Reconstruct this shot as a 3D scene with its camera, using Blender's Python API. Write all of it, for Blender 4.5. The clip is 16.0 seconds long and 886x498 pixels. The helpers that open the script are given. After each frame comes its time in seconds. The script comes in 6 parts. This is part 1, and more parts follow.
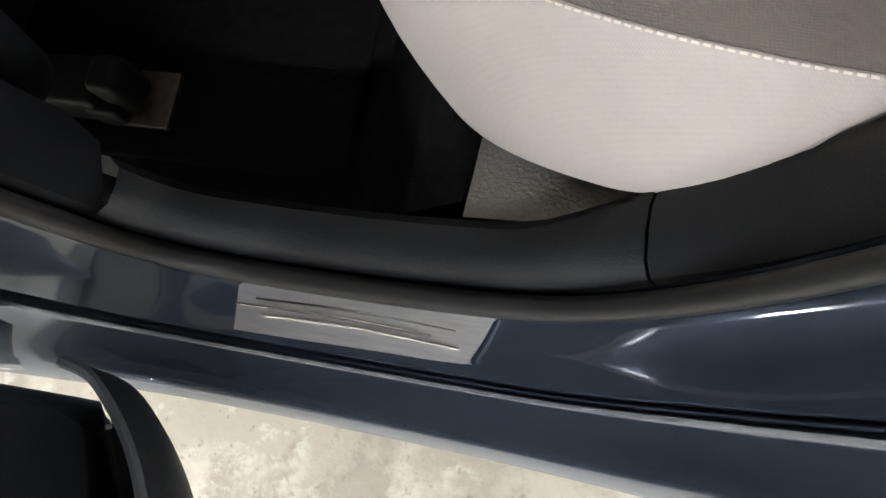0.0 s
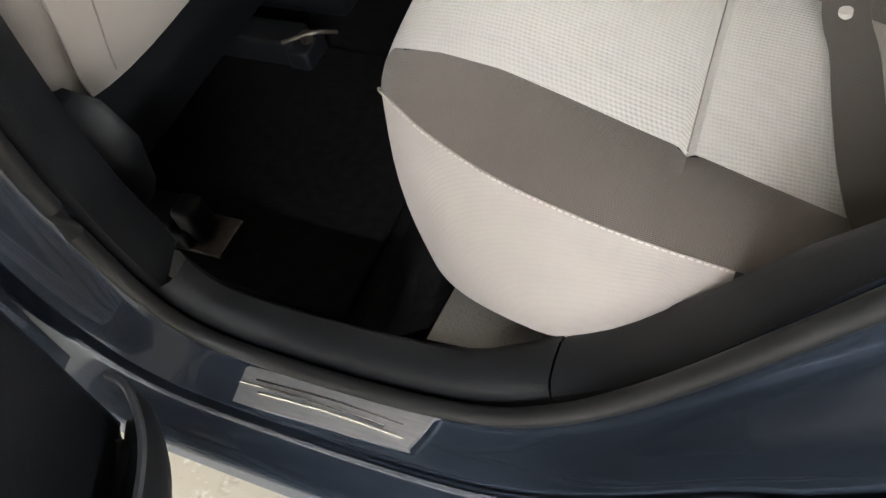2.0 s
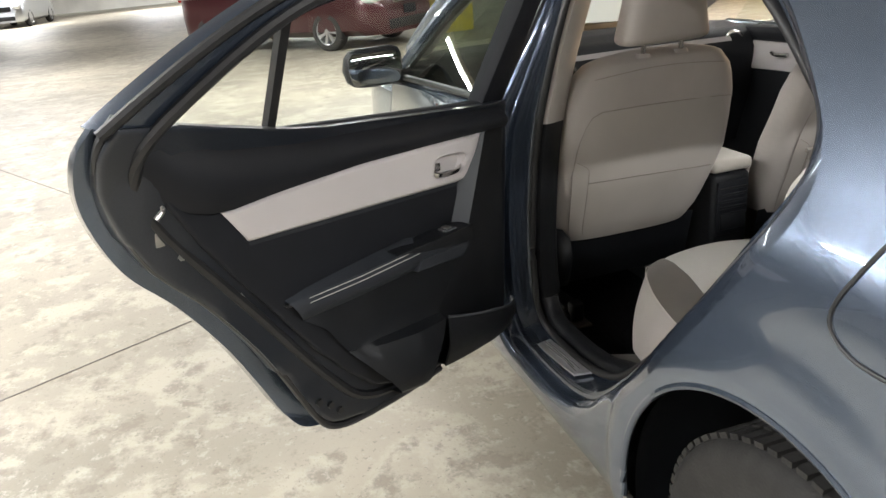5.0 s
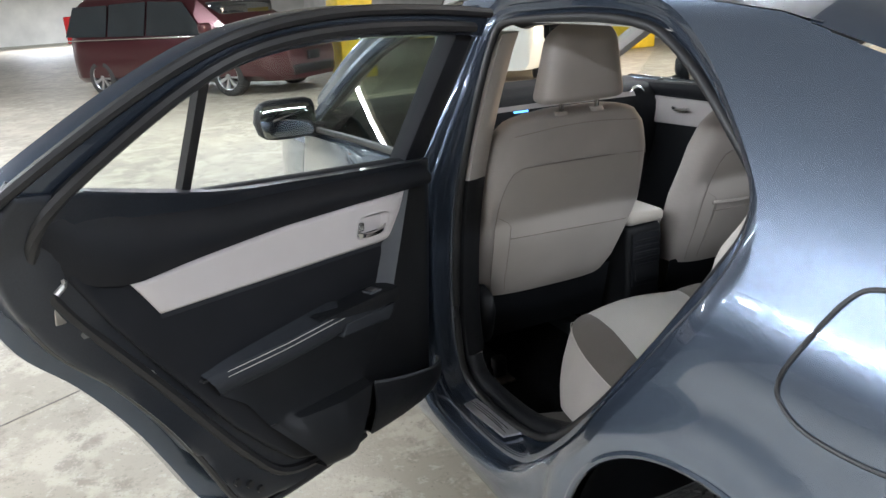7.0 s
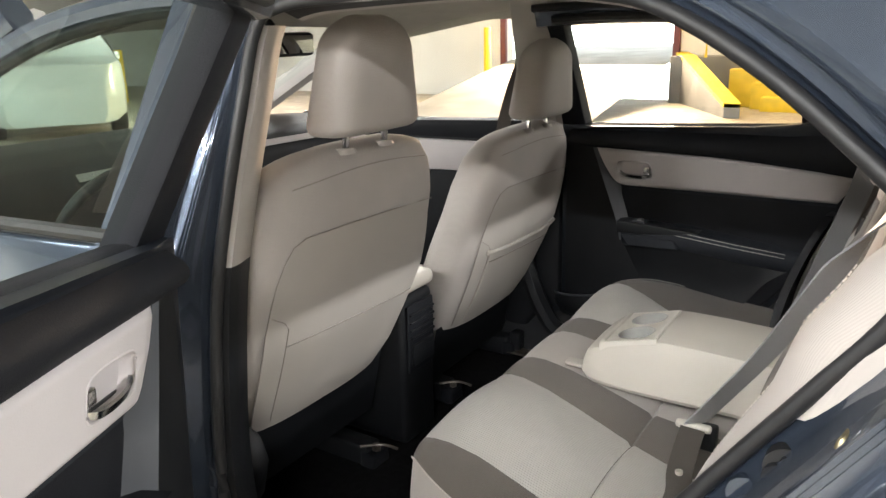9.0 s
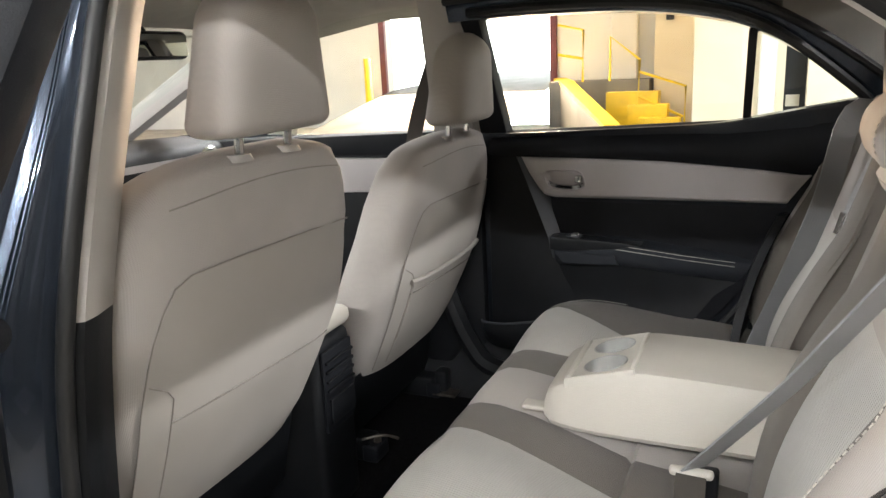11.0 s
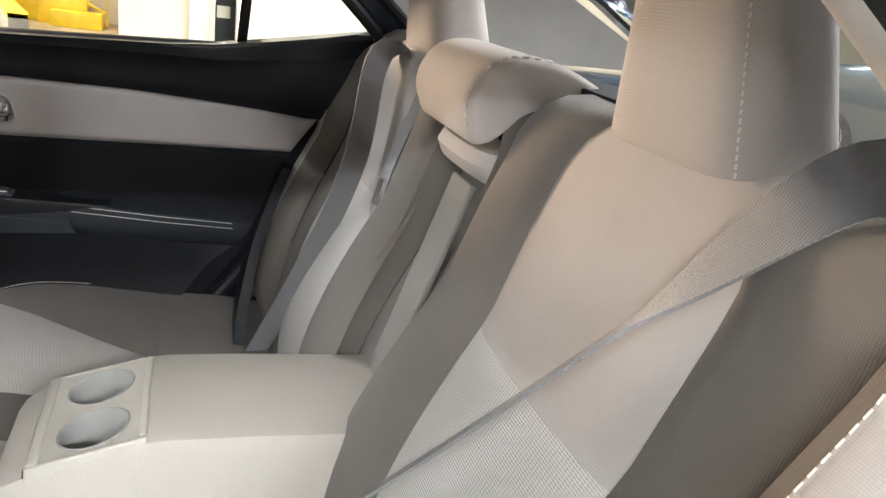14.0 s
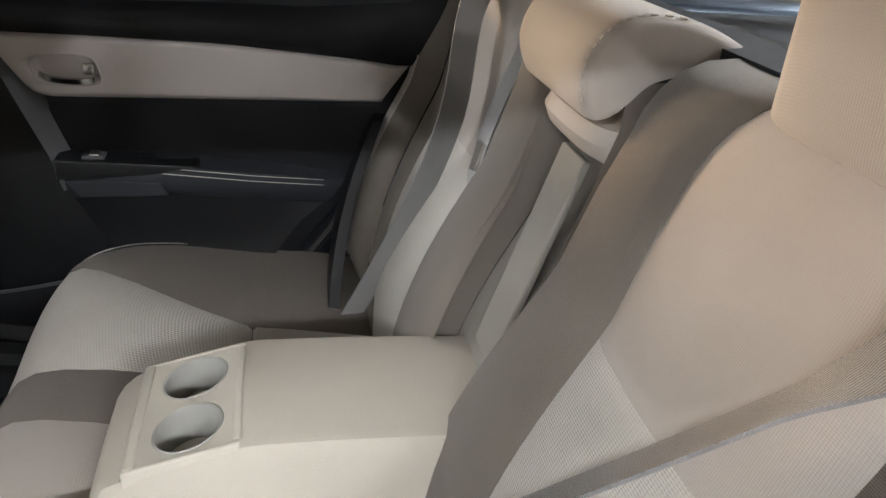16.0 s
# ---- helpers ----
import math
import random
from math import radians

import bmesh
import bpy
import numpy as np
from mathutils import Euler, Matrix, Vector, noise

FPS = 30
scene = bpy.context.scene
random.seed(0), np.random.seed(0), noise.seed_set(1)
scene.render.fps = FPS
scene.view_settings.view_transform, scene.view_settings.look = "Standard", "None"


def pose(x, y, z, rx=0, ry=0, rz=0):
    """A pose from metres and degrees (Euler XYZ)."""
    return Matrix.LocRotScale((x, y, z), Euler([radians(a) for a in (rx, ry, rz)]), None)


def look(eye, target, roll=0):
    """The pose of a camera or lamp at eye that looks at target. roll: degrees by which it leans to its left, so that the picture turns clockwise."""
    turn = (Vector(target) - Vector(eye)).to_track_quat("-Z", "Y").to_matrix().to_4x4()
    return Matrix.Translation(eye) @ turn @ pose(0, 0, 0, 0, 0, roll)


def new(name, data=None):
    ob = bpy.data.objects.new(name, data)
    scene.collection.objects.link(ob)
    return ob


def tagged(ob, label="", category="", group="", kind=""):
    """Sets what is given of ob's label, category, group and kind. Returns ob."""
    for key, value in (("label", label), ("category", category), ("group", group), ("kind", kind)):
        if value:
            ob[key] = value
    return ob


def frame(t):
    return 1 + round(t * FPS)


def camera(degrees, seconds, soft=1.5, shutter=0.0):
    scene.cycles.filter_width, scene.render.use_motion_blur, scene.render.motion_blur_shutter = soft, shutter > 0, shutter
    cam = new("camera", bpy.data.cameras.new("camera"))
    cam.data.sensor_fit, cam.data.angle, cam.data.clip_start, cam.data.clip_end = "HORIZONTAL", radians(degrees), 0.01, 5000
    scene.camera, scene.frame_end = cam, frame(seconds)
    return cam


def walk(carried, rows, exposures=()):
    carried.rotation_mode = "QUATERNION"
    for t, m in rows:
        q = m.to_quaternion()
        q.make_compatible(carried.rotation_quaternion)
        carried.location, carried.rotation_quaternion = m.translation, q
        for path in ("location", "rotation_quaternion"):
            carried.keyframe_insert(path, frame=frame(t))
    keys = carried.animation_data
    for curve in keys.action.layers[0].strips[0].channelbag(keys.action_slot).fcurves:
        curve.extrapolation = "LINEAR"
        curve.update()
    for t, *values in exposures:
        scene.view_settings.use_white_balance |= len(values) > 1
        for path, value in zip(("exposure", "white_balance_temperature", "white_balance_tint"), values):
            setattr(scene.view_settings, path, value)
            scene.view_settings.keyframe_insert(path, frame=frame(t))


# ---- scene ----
cam = camera(61.6, 16.0)
PATH = [
    (0, (0.511, 0.088, 0.968), (0.016, 0.486, -0.929), -42.1),
    (0.5, (0.52, 0.087, 0.974), (0.02, 0.577, -0.9), -35.9),
    (1, (0.54, 0.064, 0.999), (0.039, 0.745, -0.814), -25.8),
    (1.5, (0.549, 0.012, 1.036), (0.045, 0.856, -0.706), -17.4),
    (2, (0.628, -0.07, 1.099), (-0.018, 0.903, -0.524), -15.2),
    (2.5, (0.779, -0.222, 1.18), (-0.087, 0.802, -0.304), -14.1),
    (3, (0.992, -0.384, 1.26), (-0.143, 0.624, -0.043), -11.9),
    (3.5, (1.214, -0.466, 1.319), (-0.18, 0.41, 0.184), -9.9),
    (4, (1.478, -0.544, 1.375), (-0.104, 0.174, 0.383), -7.4),
    (4.2, (1.585, -0.588, 1.388), (-0.06, 0.066, 0.457), -6.6),
    (6.3, (2.124, -0.664, 1.463), (0.295, -0.161, 0.83), -3.8),
    (6.5, (2.066, -0.661, 1.462), (0.259, -0.092, 0.821), -4.0),
    (7, (1.838, -0.666, 1.455), (0.114, 0.111, 0.803), -3.6),
    (7.5, (1.604, -0.614, 1.414), (0.031, 0.431, 0.757), -2.3),
    (8, (1.397, -0.533, 1.387), (-0.024, 0.72, 0.746), -2.3),
    (8.5, (1.18, -0.55, 1.343), (-0.038, 0.916, 0.735), -1.5),
    (8.7, (1.095, -0.575, 1.339), (-0.028, 0.966, 0.736), -1.1),
    (10.8, (0.809, -0.386, 1.246), (-0.025, 1.375, 0.795), -2.8),
    (11, (0.785, -0.358, 1.239), (0.001, 1.415, 0.749), -2.7),
    (11.5, (0.748, -0.232, 1.205), (0.163, 1.566, 0.555), -2.3),
    (12, (0.684, -0.168, 1.19), (0.294, 1.588, 0.317), -1.5),
    (12.5, (0.657, -0.124, 1.172), (0.45, 1.564, 0.121), -0.4),
    (13, (0.625, -0.042, 1.18), (0.762, 1.673, 0.16), 4.2),
    (13.5, (0.635, 0.05, 1.199), (1.038, 1.814, 0.347), 6.1),
    (14, (0.633, 0.095, 1.223), (1.295, 1.863, 0.561), 8.1),
    (14.5, (0.648, 0.124, 1.249), (1.458, 1.867, 0.696), 8.1),
    (15, (0.659, 0.144, 1.246), (1.492, 1.878, 0.699), 7.2),
    (15.5, (0.664, 0.174, 1.25), (1.386, 1.922, 0.598), 5.4),
    (16, (0.649, 0.216, 1.263), (1.068, 1.952, 0.363), 4.8),
]
walk(cam, [(t, look(eye, target, roll)) for t, eye, target, roll in PATH], [(0, 1.2, 6400, 10), (1.5, 1.25, 6500, 10), (3, 1.25, 6500, 10), (4.2, 0.65, 6600, 10), (6.3, -0.45, 6400, 10), (7, 0.0, 6000, 10), (7.5, 0.35, 5800, 10), (8, 0.45, 6300, 10), (8.7, 0.7, 6600, 10), (11, 0.75, 6500, 10), (12.5, 1.05, 6400, 10), (13.5, 1.1, 6350, 10), (14.5, 0.9, 6300, 10), (16, 0.8, 6500, 10)])

# ---------------------------------------------------------------- light
world = bpy.data.worlds.new("world")
scene.world = world
world.use_nodes = True
wn = world.node_tree.nodes
sky = wn.new("ShaderNodeTexSky")
sky.sky_type, sky.sun_disc = "NISHITA", False
sky.sun_elevation, sky.sun_rotation = radians(50), radians(160)
world.node_tree.links.new(sky.outputs[0], wn["Background"].inputs[0])
wn["Background"].inputs[1].default_value = 0.15


def area(name, x, y, z, sx, sy, watts, colour=(1, 0.95, 0.87), rot=(0, 0, 0)):
    d = bpy.data.lights.new(name, "AREA")
    d.shape, d.size, d.size_y, d.energy, d.color = "RECTANGLE", sx, sy, watts, colour
    ob = new(name, d)
    ob.matrix_world = pose(x, y, z, *rot)
    return ob


TUBES = [(-7.5, 0.2), (4.6, 1.4), (-2.6, 5.2), (2.6, 6.6), (-12.0, -3.5), (-18, 3), (-1.0, -8.5), (6.0, -7.0), (-9.0, 8.0), (-36, -8), (-41, -2), (-40, 4), (-27, -12), (-21, -7)]
ROW = [(-3.4, -3.7), (-0.7, -3.7), (2.0, -3.7)]
for tx, ty in TUBES:
    area("tube_light", tx, ty, 3.28, 0.16, 2.4, (300 if ty < 4 else 190) if tx > -25 else 700, (0.97, 0.985, 1.0))
for tx, ty in ROW:
    area("tube_light", tx, ty, 3.28, 2.4, 0.16, 215, (0.97, 0.985, 1.0))
# daylight through the vehicle door
area("doorway_light", -4.4, 12.7, 1.9, 3.2, 2.4, 1250, (1, 0.72, 0.48), (-90, 0, 0))

# ---------------------------------------------------------------- materials


def material(name, base, rough=0.6, metal=0.0, vary=0.12, scale=8.0, bump=0.0, bscale=120.0, coat=0.0, spec=0.5, tint=None, stretch=(1, 1, 1)):
    m = bpy.data.materials.new(name)
    m.use_nodes = True
    nt = m.node_tree
    b = nt.nodes["Principled BSDF"]
    b.inputs["Roughness"].default_value = rough
    b.inputs["Metallic"].default_value = metal
    b.inputs["Coat Weight"].default_value = coat
    b.inputs["Coat Roughness"].default_value = 0.04
    b.inputs["Specular IOR Level"].default_value = spec
    co = nt.nodes.new("ShaderNodeTexCoord")
    mp = nt.nodes.new("ShaderNodeMapping")
    mp.inputs["Scale"].default_value = stretch
    nt.links.new(co.outputs["Object"], mp.inputs[0])
    n1 = nt.nodes.new("ShaderNodeTexNoise")
    n1.inputs["Scale"].default_value = scale
    n1.inputs["Detail"].default_value = 6
    nt.links.new(mp.outputs[0], n1.inputs["Vector"])
    rp = nt.nodes.new("ShaderNodeValToRGB")
    lo, hi = [c * (1 - vary) for c in base], [min(1, c * (1 + vary)) for c in (tint or base)]
    rp.color_ramp.elements[0].position, rp.color_ramp.elements[1].position = 0.3, 0.7
    rp.color_ramp.elements[0].color, rp.color_ramp.elements[1].color = (*lo, 1), (*hi, 1)
    nt.links.new(n1.outputs["Fac"], rp.inputs[0])
    nt.links.new(rp.outputs[0], b.inputs["Base Color"])
    if bump:
        n2 = nt.nodes.new("ShaderNodeTexNoise")
        n2.inputs["Scale"].default_value = bscale
        n2.inputs["Detail"].default_value = 4
        nt.links.new(mp.outputs[0], n2.inputs["Vector"])
        bp = nt.nodes.new("ShaderNodeBump")
        bp.inputs["Strength"].default_value = bump
        bp.inputs["Distance"].default_value = 0.004
        nt.links.new(n2.outputs["Fac"], bp.inputs["Height"])
        nt.links.new(bp.outputs[0], b.inputs["Normal"])
    return m


def woven(name, base, wide, tall, strength, vary=0.08, rough=0.85):
    """Cloth with crossed threads in a diamond weave; wide, tall: one cell in metres."""
    m = material(name, base, rough, vary=vary, scale=5, spec=0.25)
    nt = m.node_tree

    def math_node(op, a, b=None):
        n = nt.nodes.new("ShaderNodeMath")
        n.operation = op
        for i, v in enumerate((a, b)):
            if isinstance(v, (int, float)):
                n.inputs[i].default_value = v
            elif v is not None:
                nt.links.new(v, n.inputs[i])
        return n.outputs[0]
    co = nt.nodes.new("ShaderNodeTexCoord")
    sep = nt.nodes.new("ShaderNodeSeparateXYZ")
    nt.links.new(co.outputs["Object"], sep.inputs[0])
    across = math_node("MULTIPLY", sep.outputs[1], 2 * math.pi / wide)
    along = math_node("MULTIPLY", math_node("ADD", sep.outputs[0], sep.outputs[2]), 2 * math.pi / tall)
    ws = math_node("SINE", math_node("ADD", across, along))
    wt = math_node("SINE", math_node("SUBTRACT", across, along))
    cell = math_node("MULTIPLY", ws, wt)
    bp = nt.nodes.new("ShaderNodeBump")
    bp.inputs["Strength"].default_value = strength
    bp.inputs["Distance"].default_value = 0.0008
    nt.links.new(cell, bp.inputs["Height"])
    b = nt.nodes["Principled BSDF"]
    nt.links.new(bp.outputs[0], b.inputs["Normal"])
    b.inputs["Sheen Weight"].default_value = 0.15
    old = b.inputs["Base Color"].links[0].from_socket
    r = nt.nodes.new("ShaderNodeMapRange")
    r.inputs[1].default_value, r.inputs[2].default_value = -1, 1
    r.inputs[3].default_value, r.inputs[4].default_value = 1 - 0.12 * strength, 1 + 0.08 * strength
    nt.links.new(cell, r.inputs[0])
    x = nt.nodes.new("ShaderNodeVectorMath")
    x.operation = "SCALE"
    nt.links.new(old, x.inputs[0])
    nt.links.new(r.outputs[0], x.inputs["Scale"])
    nt.links.new(x.outputs[0], b.inputs["Base Color"])
    return m


def glowing(name, colour, strength):
    m = bpy.data.materials.new(name)
    m.use_nodes = True
    b = m.node_tree.nodes["Principled BSDF"]
    b.inputs["Base Color"].default_value = (*colour, 1)
    b.inputs["Emission Color"].default_value = (*colour, 1)
    b.inputs["Emission Strength"].default_value = strength
    return m


def clear(name, tint=(1, 1, 1), share=0.06):
    """A thin pane: mostly see-through, with a sharp reflection."""
    m = bpy.data.materials.new(name)
    m.use_nodes = True
    nt = m.node_tree
    for n in list(nt.nodes):
        nt.nodes.remove(n)
    out = nt.nodes.new("ShaderNodeOutputMaterial")
    mix = nt.nodes.new("ShaderNodeMixShader")
    tr = nt.nodes.new("ShaderNodeBsdfTransparent")
    tr.inputs[0].default_value = (*tint, 1)
    gl = nt.nodes.new("ShaderNodeBsdfGlossy")
    gl.inputs["Roughness"].default_value = 0.01
    lw = nt.nodes.new("ShaderNodeLayerWeight")
    pw = nt.nodes.new("ShaderNodeMath")
    pw.operation = "POWER"
    pw.inputs[1].default_value = 4.0
    sc = nt.nodes.new("ShaderNodeMath")
    sc.operation = "MULTIPLY_ADD"
    sc.inputs[1].default_value, sc.inputs[2].default_value = 0.6, share
    nt.links.new(lw.outputs["Facing"], pw.inputs[0])
    nt.links.new(pw.outputs[0], sc.inputs[0])
    nt.links.new(sc.outputs[0], mix.inputs[0])
    nt.links.new(tr.outputs[0], mix.inputs[1])
    nt.links.new(gl.outputs[0], mix.inputs[2])
    nt.links.new(mix.outputs[0], out.inputs[0])
    return m


def speckled(name):
    """Old concrete: broad stains, worn patches with hard edges, fine grit."""
    m = material(name, (0.30, 0.268, 0.212), 0.5, 0, 0.26, 0.9, bump=0.3, bscale=60)
    nt = m.node_tree
    b = nt.nodes["Principled BSDF"]
    old = b.inputs["Base Color"].links[0].from_socket
    co = nt.nodes.new("ShaderNodeTexCoord")
    last = old
    for scale, lo, hi, col, detail in ((3.2, 0.49, 0.56, (0.42, 0.385, 0.31, 1), 12), (7.0, 0.53, 0.62, (0.19, 0.165, 0.13, 1), 10), (26.0, 0.57, 0.64, (0.40, 0.37, 0.31, 1), 6), (70.0, 0.60, 0.72, (0.16, 0.14, 0.115, 1), 3)):
        n = nt.nodes.new("ShaderNodeTexNoise")
        n.inputs["Scale"].default_value, n.inputs["Detail"].default_value, n.inputs["Roughness"].default_value = scale, detail, 0.68
        nt.links.new(co.outputs["Object"], n.inputs["Vector"])
        r = nt.nodes.new("ShaderNodeMapRange")
        r.inputs[1].default_value, r.inputs[2].default_value, r.inputs[4].default_value = lo, hi, 0.75
        nt.links.new(n.outputs["Fac"], r.inputs[0])
        x = nt.nodes.new("ShaderNodeMix")
        x.data_type = "RGBA"
        nt.links.new(r.outputs[0], x.inputs[0])
        nt.links.new(last, x.inputs[6])
        x.inputs[7].default_value = col
        last = x.outputs[2]
    nt.links.new(last, b.inputs["Base Color"])
    return m


PAINT = material("slate_blue_metallic_paint", (0.098, 0.126, 0.172), 0.24, 0.65, 0.05, 900, coat=1.0)
# Body paint again, with its dark reflections put into the base colour.
JAMB = material("darkened_reflection_jamb_paint", (0.055, 0.072, 0.103), 0.25, 0.6, 0.08, 600, coat=1.0)
# Shaded copy of the body paint: the shell's darkness is in the colour.
SHELL = material("shaded_inner_shell_paint", (0.020, 0.024, 0.032), 0.35, 0.4, 0.1, 300, coat=0.5)
SEAL = material("black_rubber_seal", (0.014, 0.014, 0.015), 0.5, 0, 0.2, 30, bump=0.1)
BLACK = material("black_grained_plastic", (0.011, 0.012, 0.014), 0.45, 0, 0.15, 14, bump=0.25, bscale=700, spec=0.28)
SOFTBLACK = material("soft_black_vinyl", (0.012, 0.013, 0.016), 0.55, 0, 0.15, 10, bump=0.2, bscale=500, spec=0.22)
SLATE = material("dark_slate_door_cloth", (0.025, 0.028, 0.034), 0.7, 0, 0.1, 10, bump=0.3, bscale=900, spec=0.25)
DOORGREY = material("dark_grey_door_plastic", (0.062, 0.066, 0.074), 0.42, 0, 0.1, 12, bump=0.15, bscale=700, spec=0.4)
DARKSTEEL = material("dark_bracket_steel", (0.16, 0.14, 0.12), 0.4, 0.8, 0.3, 60)
CARPET = material("black_carpet", (0.008, 0.008, 0.009), 0.98, 0, 0.4, 60, bump=0.8, bscale=600, spec=0.1)
CLOTH = woven("light_grey_beige_cloth", (0.43, 0.395, 0.365), 0.0050, 0.0050, 0.22)
TEXTURED = woven("pale_ribbed_cloth", (0.53, 0.51, 0.475), 0.0100, 0.0070, 0.5)
TAUPE = woven("taupe_cloth", (0.165, 0.146, 0.127), 0.0042, 0.0042, 0.4)
VINYL = material("light_beige_vinyl", (0.50, 0.465, 0.41), 0.48, 0, 0.05, 5, bump=0.15, bscale=420)
BACKVINYL = material("grey_beige_seat_back_cloth", (0.40, 0.37, 0.335), 0.7, 0, 0.06, 4, bump=0.15, bscale=600)
RECESS = material("grey_recess_cloth", (0.24, 0.225, 0.205), 0.75, 0, 0.08, 8, bump=0.2, bscale=500)
KICK = material("grey_leather_grain", (0.19, 0.18, 0.165), 0.45, 0, 0.1, 12, bump=0.5, bscale=260)
TRIM = material("light_grey_door_trim", (0.54, 0.505, 0.50), 0.5, 0, 0.04, 6, bump=0.12, bscale=500)
HEADLINER = material("grey_headliner_felt", (0.40, 0.38, 0.345), 0.95, 0, 0.05, 20, bump=0.3, bscale=500)
PILLAR = material("light_grey_pillar_trim", (0.47, 0.44, 0.41), 0.6, 0, 0.05, 10, bump=0.1, bscale=500)
THREAD = material("pale_thread", (0.62, 0.58, 0.52), 0.8, 0, 0.05, 40)
SOFTSEAM = material("beige_seam", (0.29, 0.265, 0.24), 0.9, 0, 0.1, 40)
SEAM = material("dark_seam", (0.21, 0.19, 0.17), 0.9, 0, 0.1, 40)
BELT = woven("grey_belt_webbing", (0.16, 0.16, 0.165), 0.0040, 0.0030, 0.5, rough=0.36)
BELT.node_tree.nodes["Principled BSDF"].inputs["Specular IOR Level"].default_value = 0.8
BELT.node_tree.nodes["Principled BSDF"].inputs["Sheen Weight"].default_value = 0.5
BELTDARK = woven("dark_taupe_belt_webbing", (0.085, 0.075, 0.065), 0.0040, 0.0030, 0.3, rough=0.55)
CHROME = material("satin_chrome", (0.62, 0.62, 0.62), 0.18, 1.0, 0.05, 10)
STEEL = material("zinc_steel", (0.45, 0.44, 0.42), 0.35, 1.0, 0.15, 40)
ALU = material("brushed_aluminium", (0.62, 0.62, 0.64), 0.38, 0.75, 0.12, 24, bump=0.08, bscale=300, stretch=(0.5, 14, 14))
PLASTIC = material("ivory_plastic", (0.55, 0.52, 0.46), 0.4, 0, 0.05, 10)
TYRE = material("tyre_rubber", (0.022, 0.021, 0.02), 0.75, 0, 0.3, 25, bump=0.3, bscale=150)
RIM = material("silver_alloy", (0.45, 0.45, 0.46), 0.3, 0.9, 0.06, 20)
GLASS = clear("window_glass", (0.93, 0.98, 0.95))
GREENGLASS = clear("green_tinted_glass", (0.50, 0.63, 0.56), 0.12)
MIRROR = material("mirror_glass", (0.34, 0.35, 0.35), 0.02, 1.0, 0.0, 5)
CONCRETE = speckled("worn_concrete_floor")
WALL = material("white_painted_concrete", (0.66, 0.65, 0.61), 0.8, 0, 0.12, 1.1, bump=0.3, bscale=22)
CREAM = material("cream_painted_wall", (0.62, 0.56, 0.43), 0.75, 0, 0.08, 1.4, bump=0.2, bscale=25)
CEILING = material("grey_concrete_ceiling", (0.20, 0.20, 0.195), 0.9, 0, 0.15, 0.8, bump=0.3, bscale=20)
GREYCONCRETE = material("grey_ramp_concrete", (0.17, 0.17, 0.165), 0.8, 0, 0.3, 1.6, bump=0.3, bscale=40)
YELLOW = material("yellow_safety_paint", (0.72, 0.52, 0.02), 0.5, 0, 0.16, 6, bump=0.2, bscale=40)
MAROON = material("maroon_car_paint", (0.055, 0.010, 0.014), 0.3, 0.5, 0.06, 300, coat=1.0)
SILVER = material("silver_car_paint", (0.42, 0.44, 0.46), 0.3, 0.7, 0.05, 300, coat=1.0)
WHITECAR = material("white_car_paint", (0.74, 0.75, 0.74), 0.3, 0.0, 0.03, 30, coat=1.0)
LAMPGLASS = material("clear_lamp_lens", (0.75, 0.76, 0.74), 0.12, 0.3, 0.1, 20, coat=1.0)
AMBER = material("amber_lens", (0.75, 0.25, 0.03), 0.2, 0, 0.1, 20, coat=1.0)
TUBE = glowing("fluorescent_tube", (1, 0.96, 0.88), 14)
DAY = glowing("overexposed_daylight", (1, 0.98, 0.95), 5)
SCREEN = glowing("blue_display", (0.15, 0.45, 0.9), 2.5)
SCREENRED = glowing("red_warning_light", (1, 0.06, 0.02), 3.0)

# ---------------------------------------------------------------- helpers


def root(name, label, category, group="", kind="", of=None):
    ob = new(name)
    if of is not None:
        ob.parent = of
        return tagged(ob, label)
    return tagged(ob, label, category, group, kind)


def obj(name, verts, faces, mat, parent=None, label="", smooth=True, flip=False):
    me = bpy.data.meshes.new(name)
    me.from_pydata([tuple(v) for v in verts], [], faces)
    bm = bmesh.new()
    bm.from_mesh(me)
    bmesh.ops.remove_doubles(bm, verts=bm.verts, dist=1e-6)
    bmesh.ops.recalc_face_normals(bm, faces=bm.faces)
    bm.to_mesh(me)
    bm.free()
    return finish(name, me, mat, parent, label, smooth)


def finish(name, me, mat, parent=None, label="", smooth=True):
    me.materials.append(mat)
    if smooth:
        me.polygons.foreach_set("use_smooth", [True] * len(me.polygons))
        me.set_sharp_from_angle(angle=radians(42))
    ob = new(name, me)
    if parent is not None:
        ob.parent = parent
        ob.matrix_parent_inverse = parent.matrix_basis.inverted()
    if label:
        tagged(ob, label)
    return ob


def part(name, bm, mat, parent=None, label="", smooth=True):
    me = bpy.data.meshes.new(name)
    bmesh.ops.recalc_face_normals(bm, faces=bm.faces)
    bm.to_mesh(me)
    bm.free()
    return finish(name, me, mat, parent, label, smooth)


def spline(pts, n=6, closed=False):
    """A smooth line through points."""
    pts = [Vector(p) for p in pts]
    out, k = [], len(pts)
    for i in range(k if closed else k - 1):
        if closed:
            a, b, c, d = pts[i - 1], pts[i], pts[(i + 1) % k], pts[(i + 2) % k]
        else:
            a, b, c, d = pts[max(i - 1, 0)], pts[i], pts[i + 1], pts[min(i + 2, k - 1)]
        for j in range(n):
            t = j / n
            out.append(0.5 * ((2 * b) + (c - a) * t + (2 * a - 5 * b + 4 * c - d) * t * t + (3 * b - a - 3 * c + d) * t ** 3))
    if not closed:
        out.append(pts[-1])
    return out


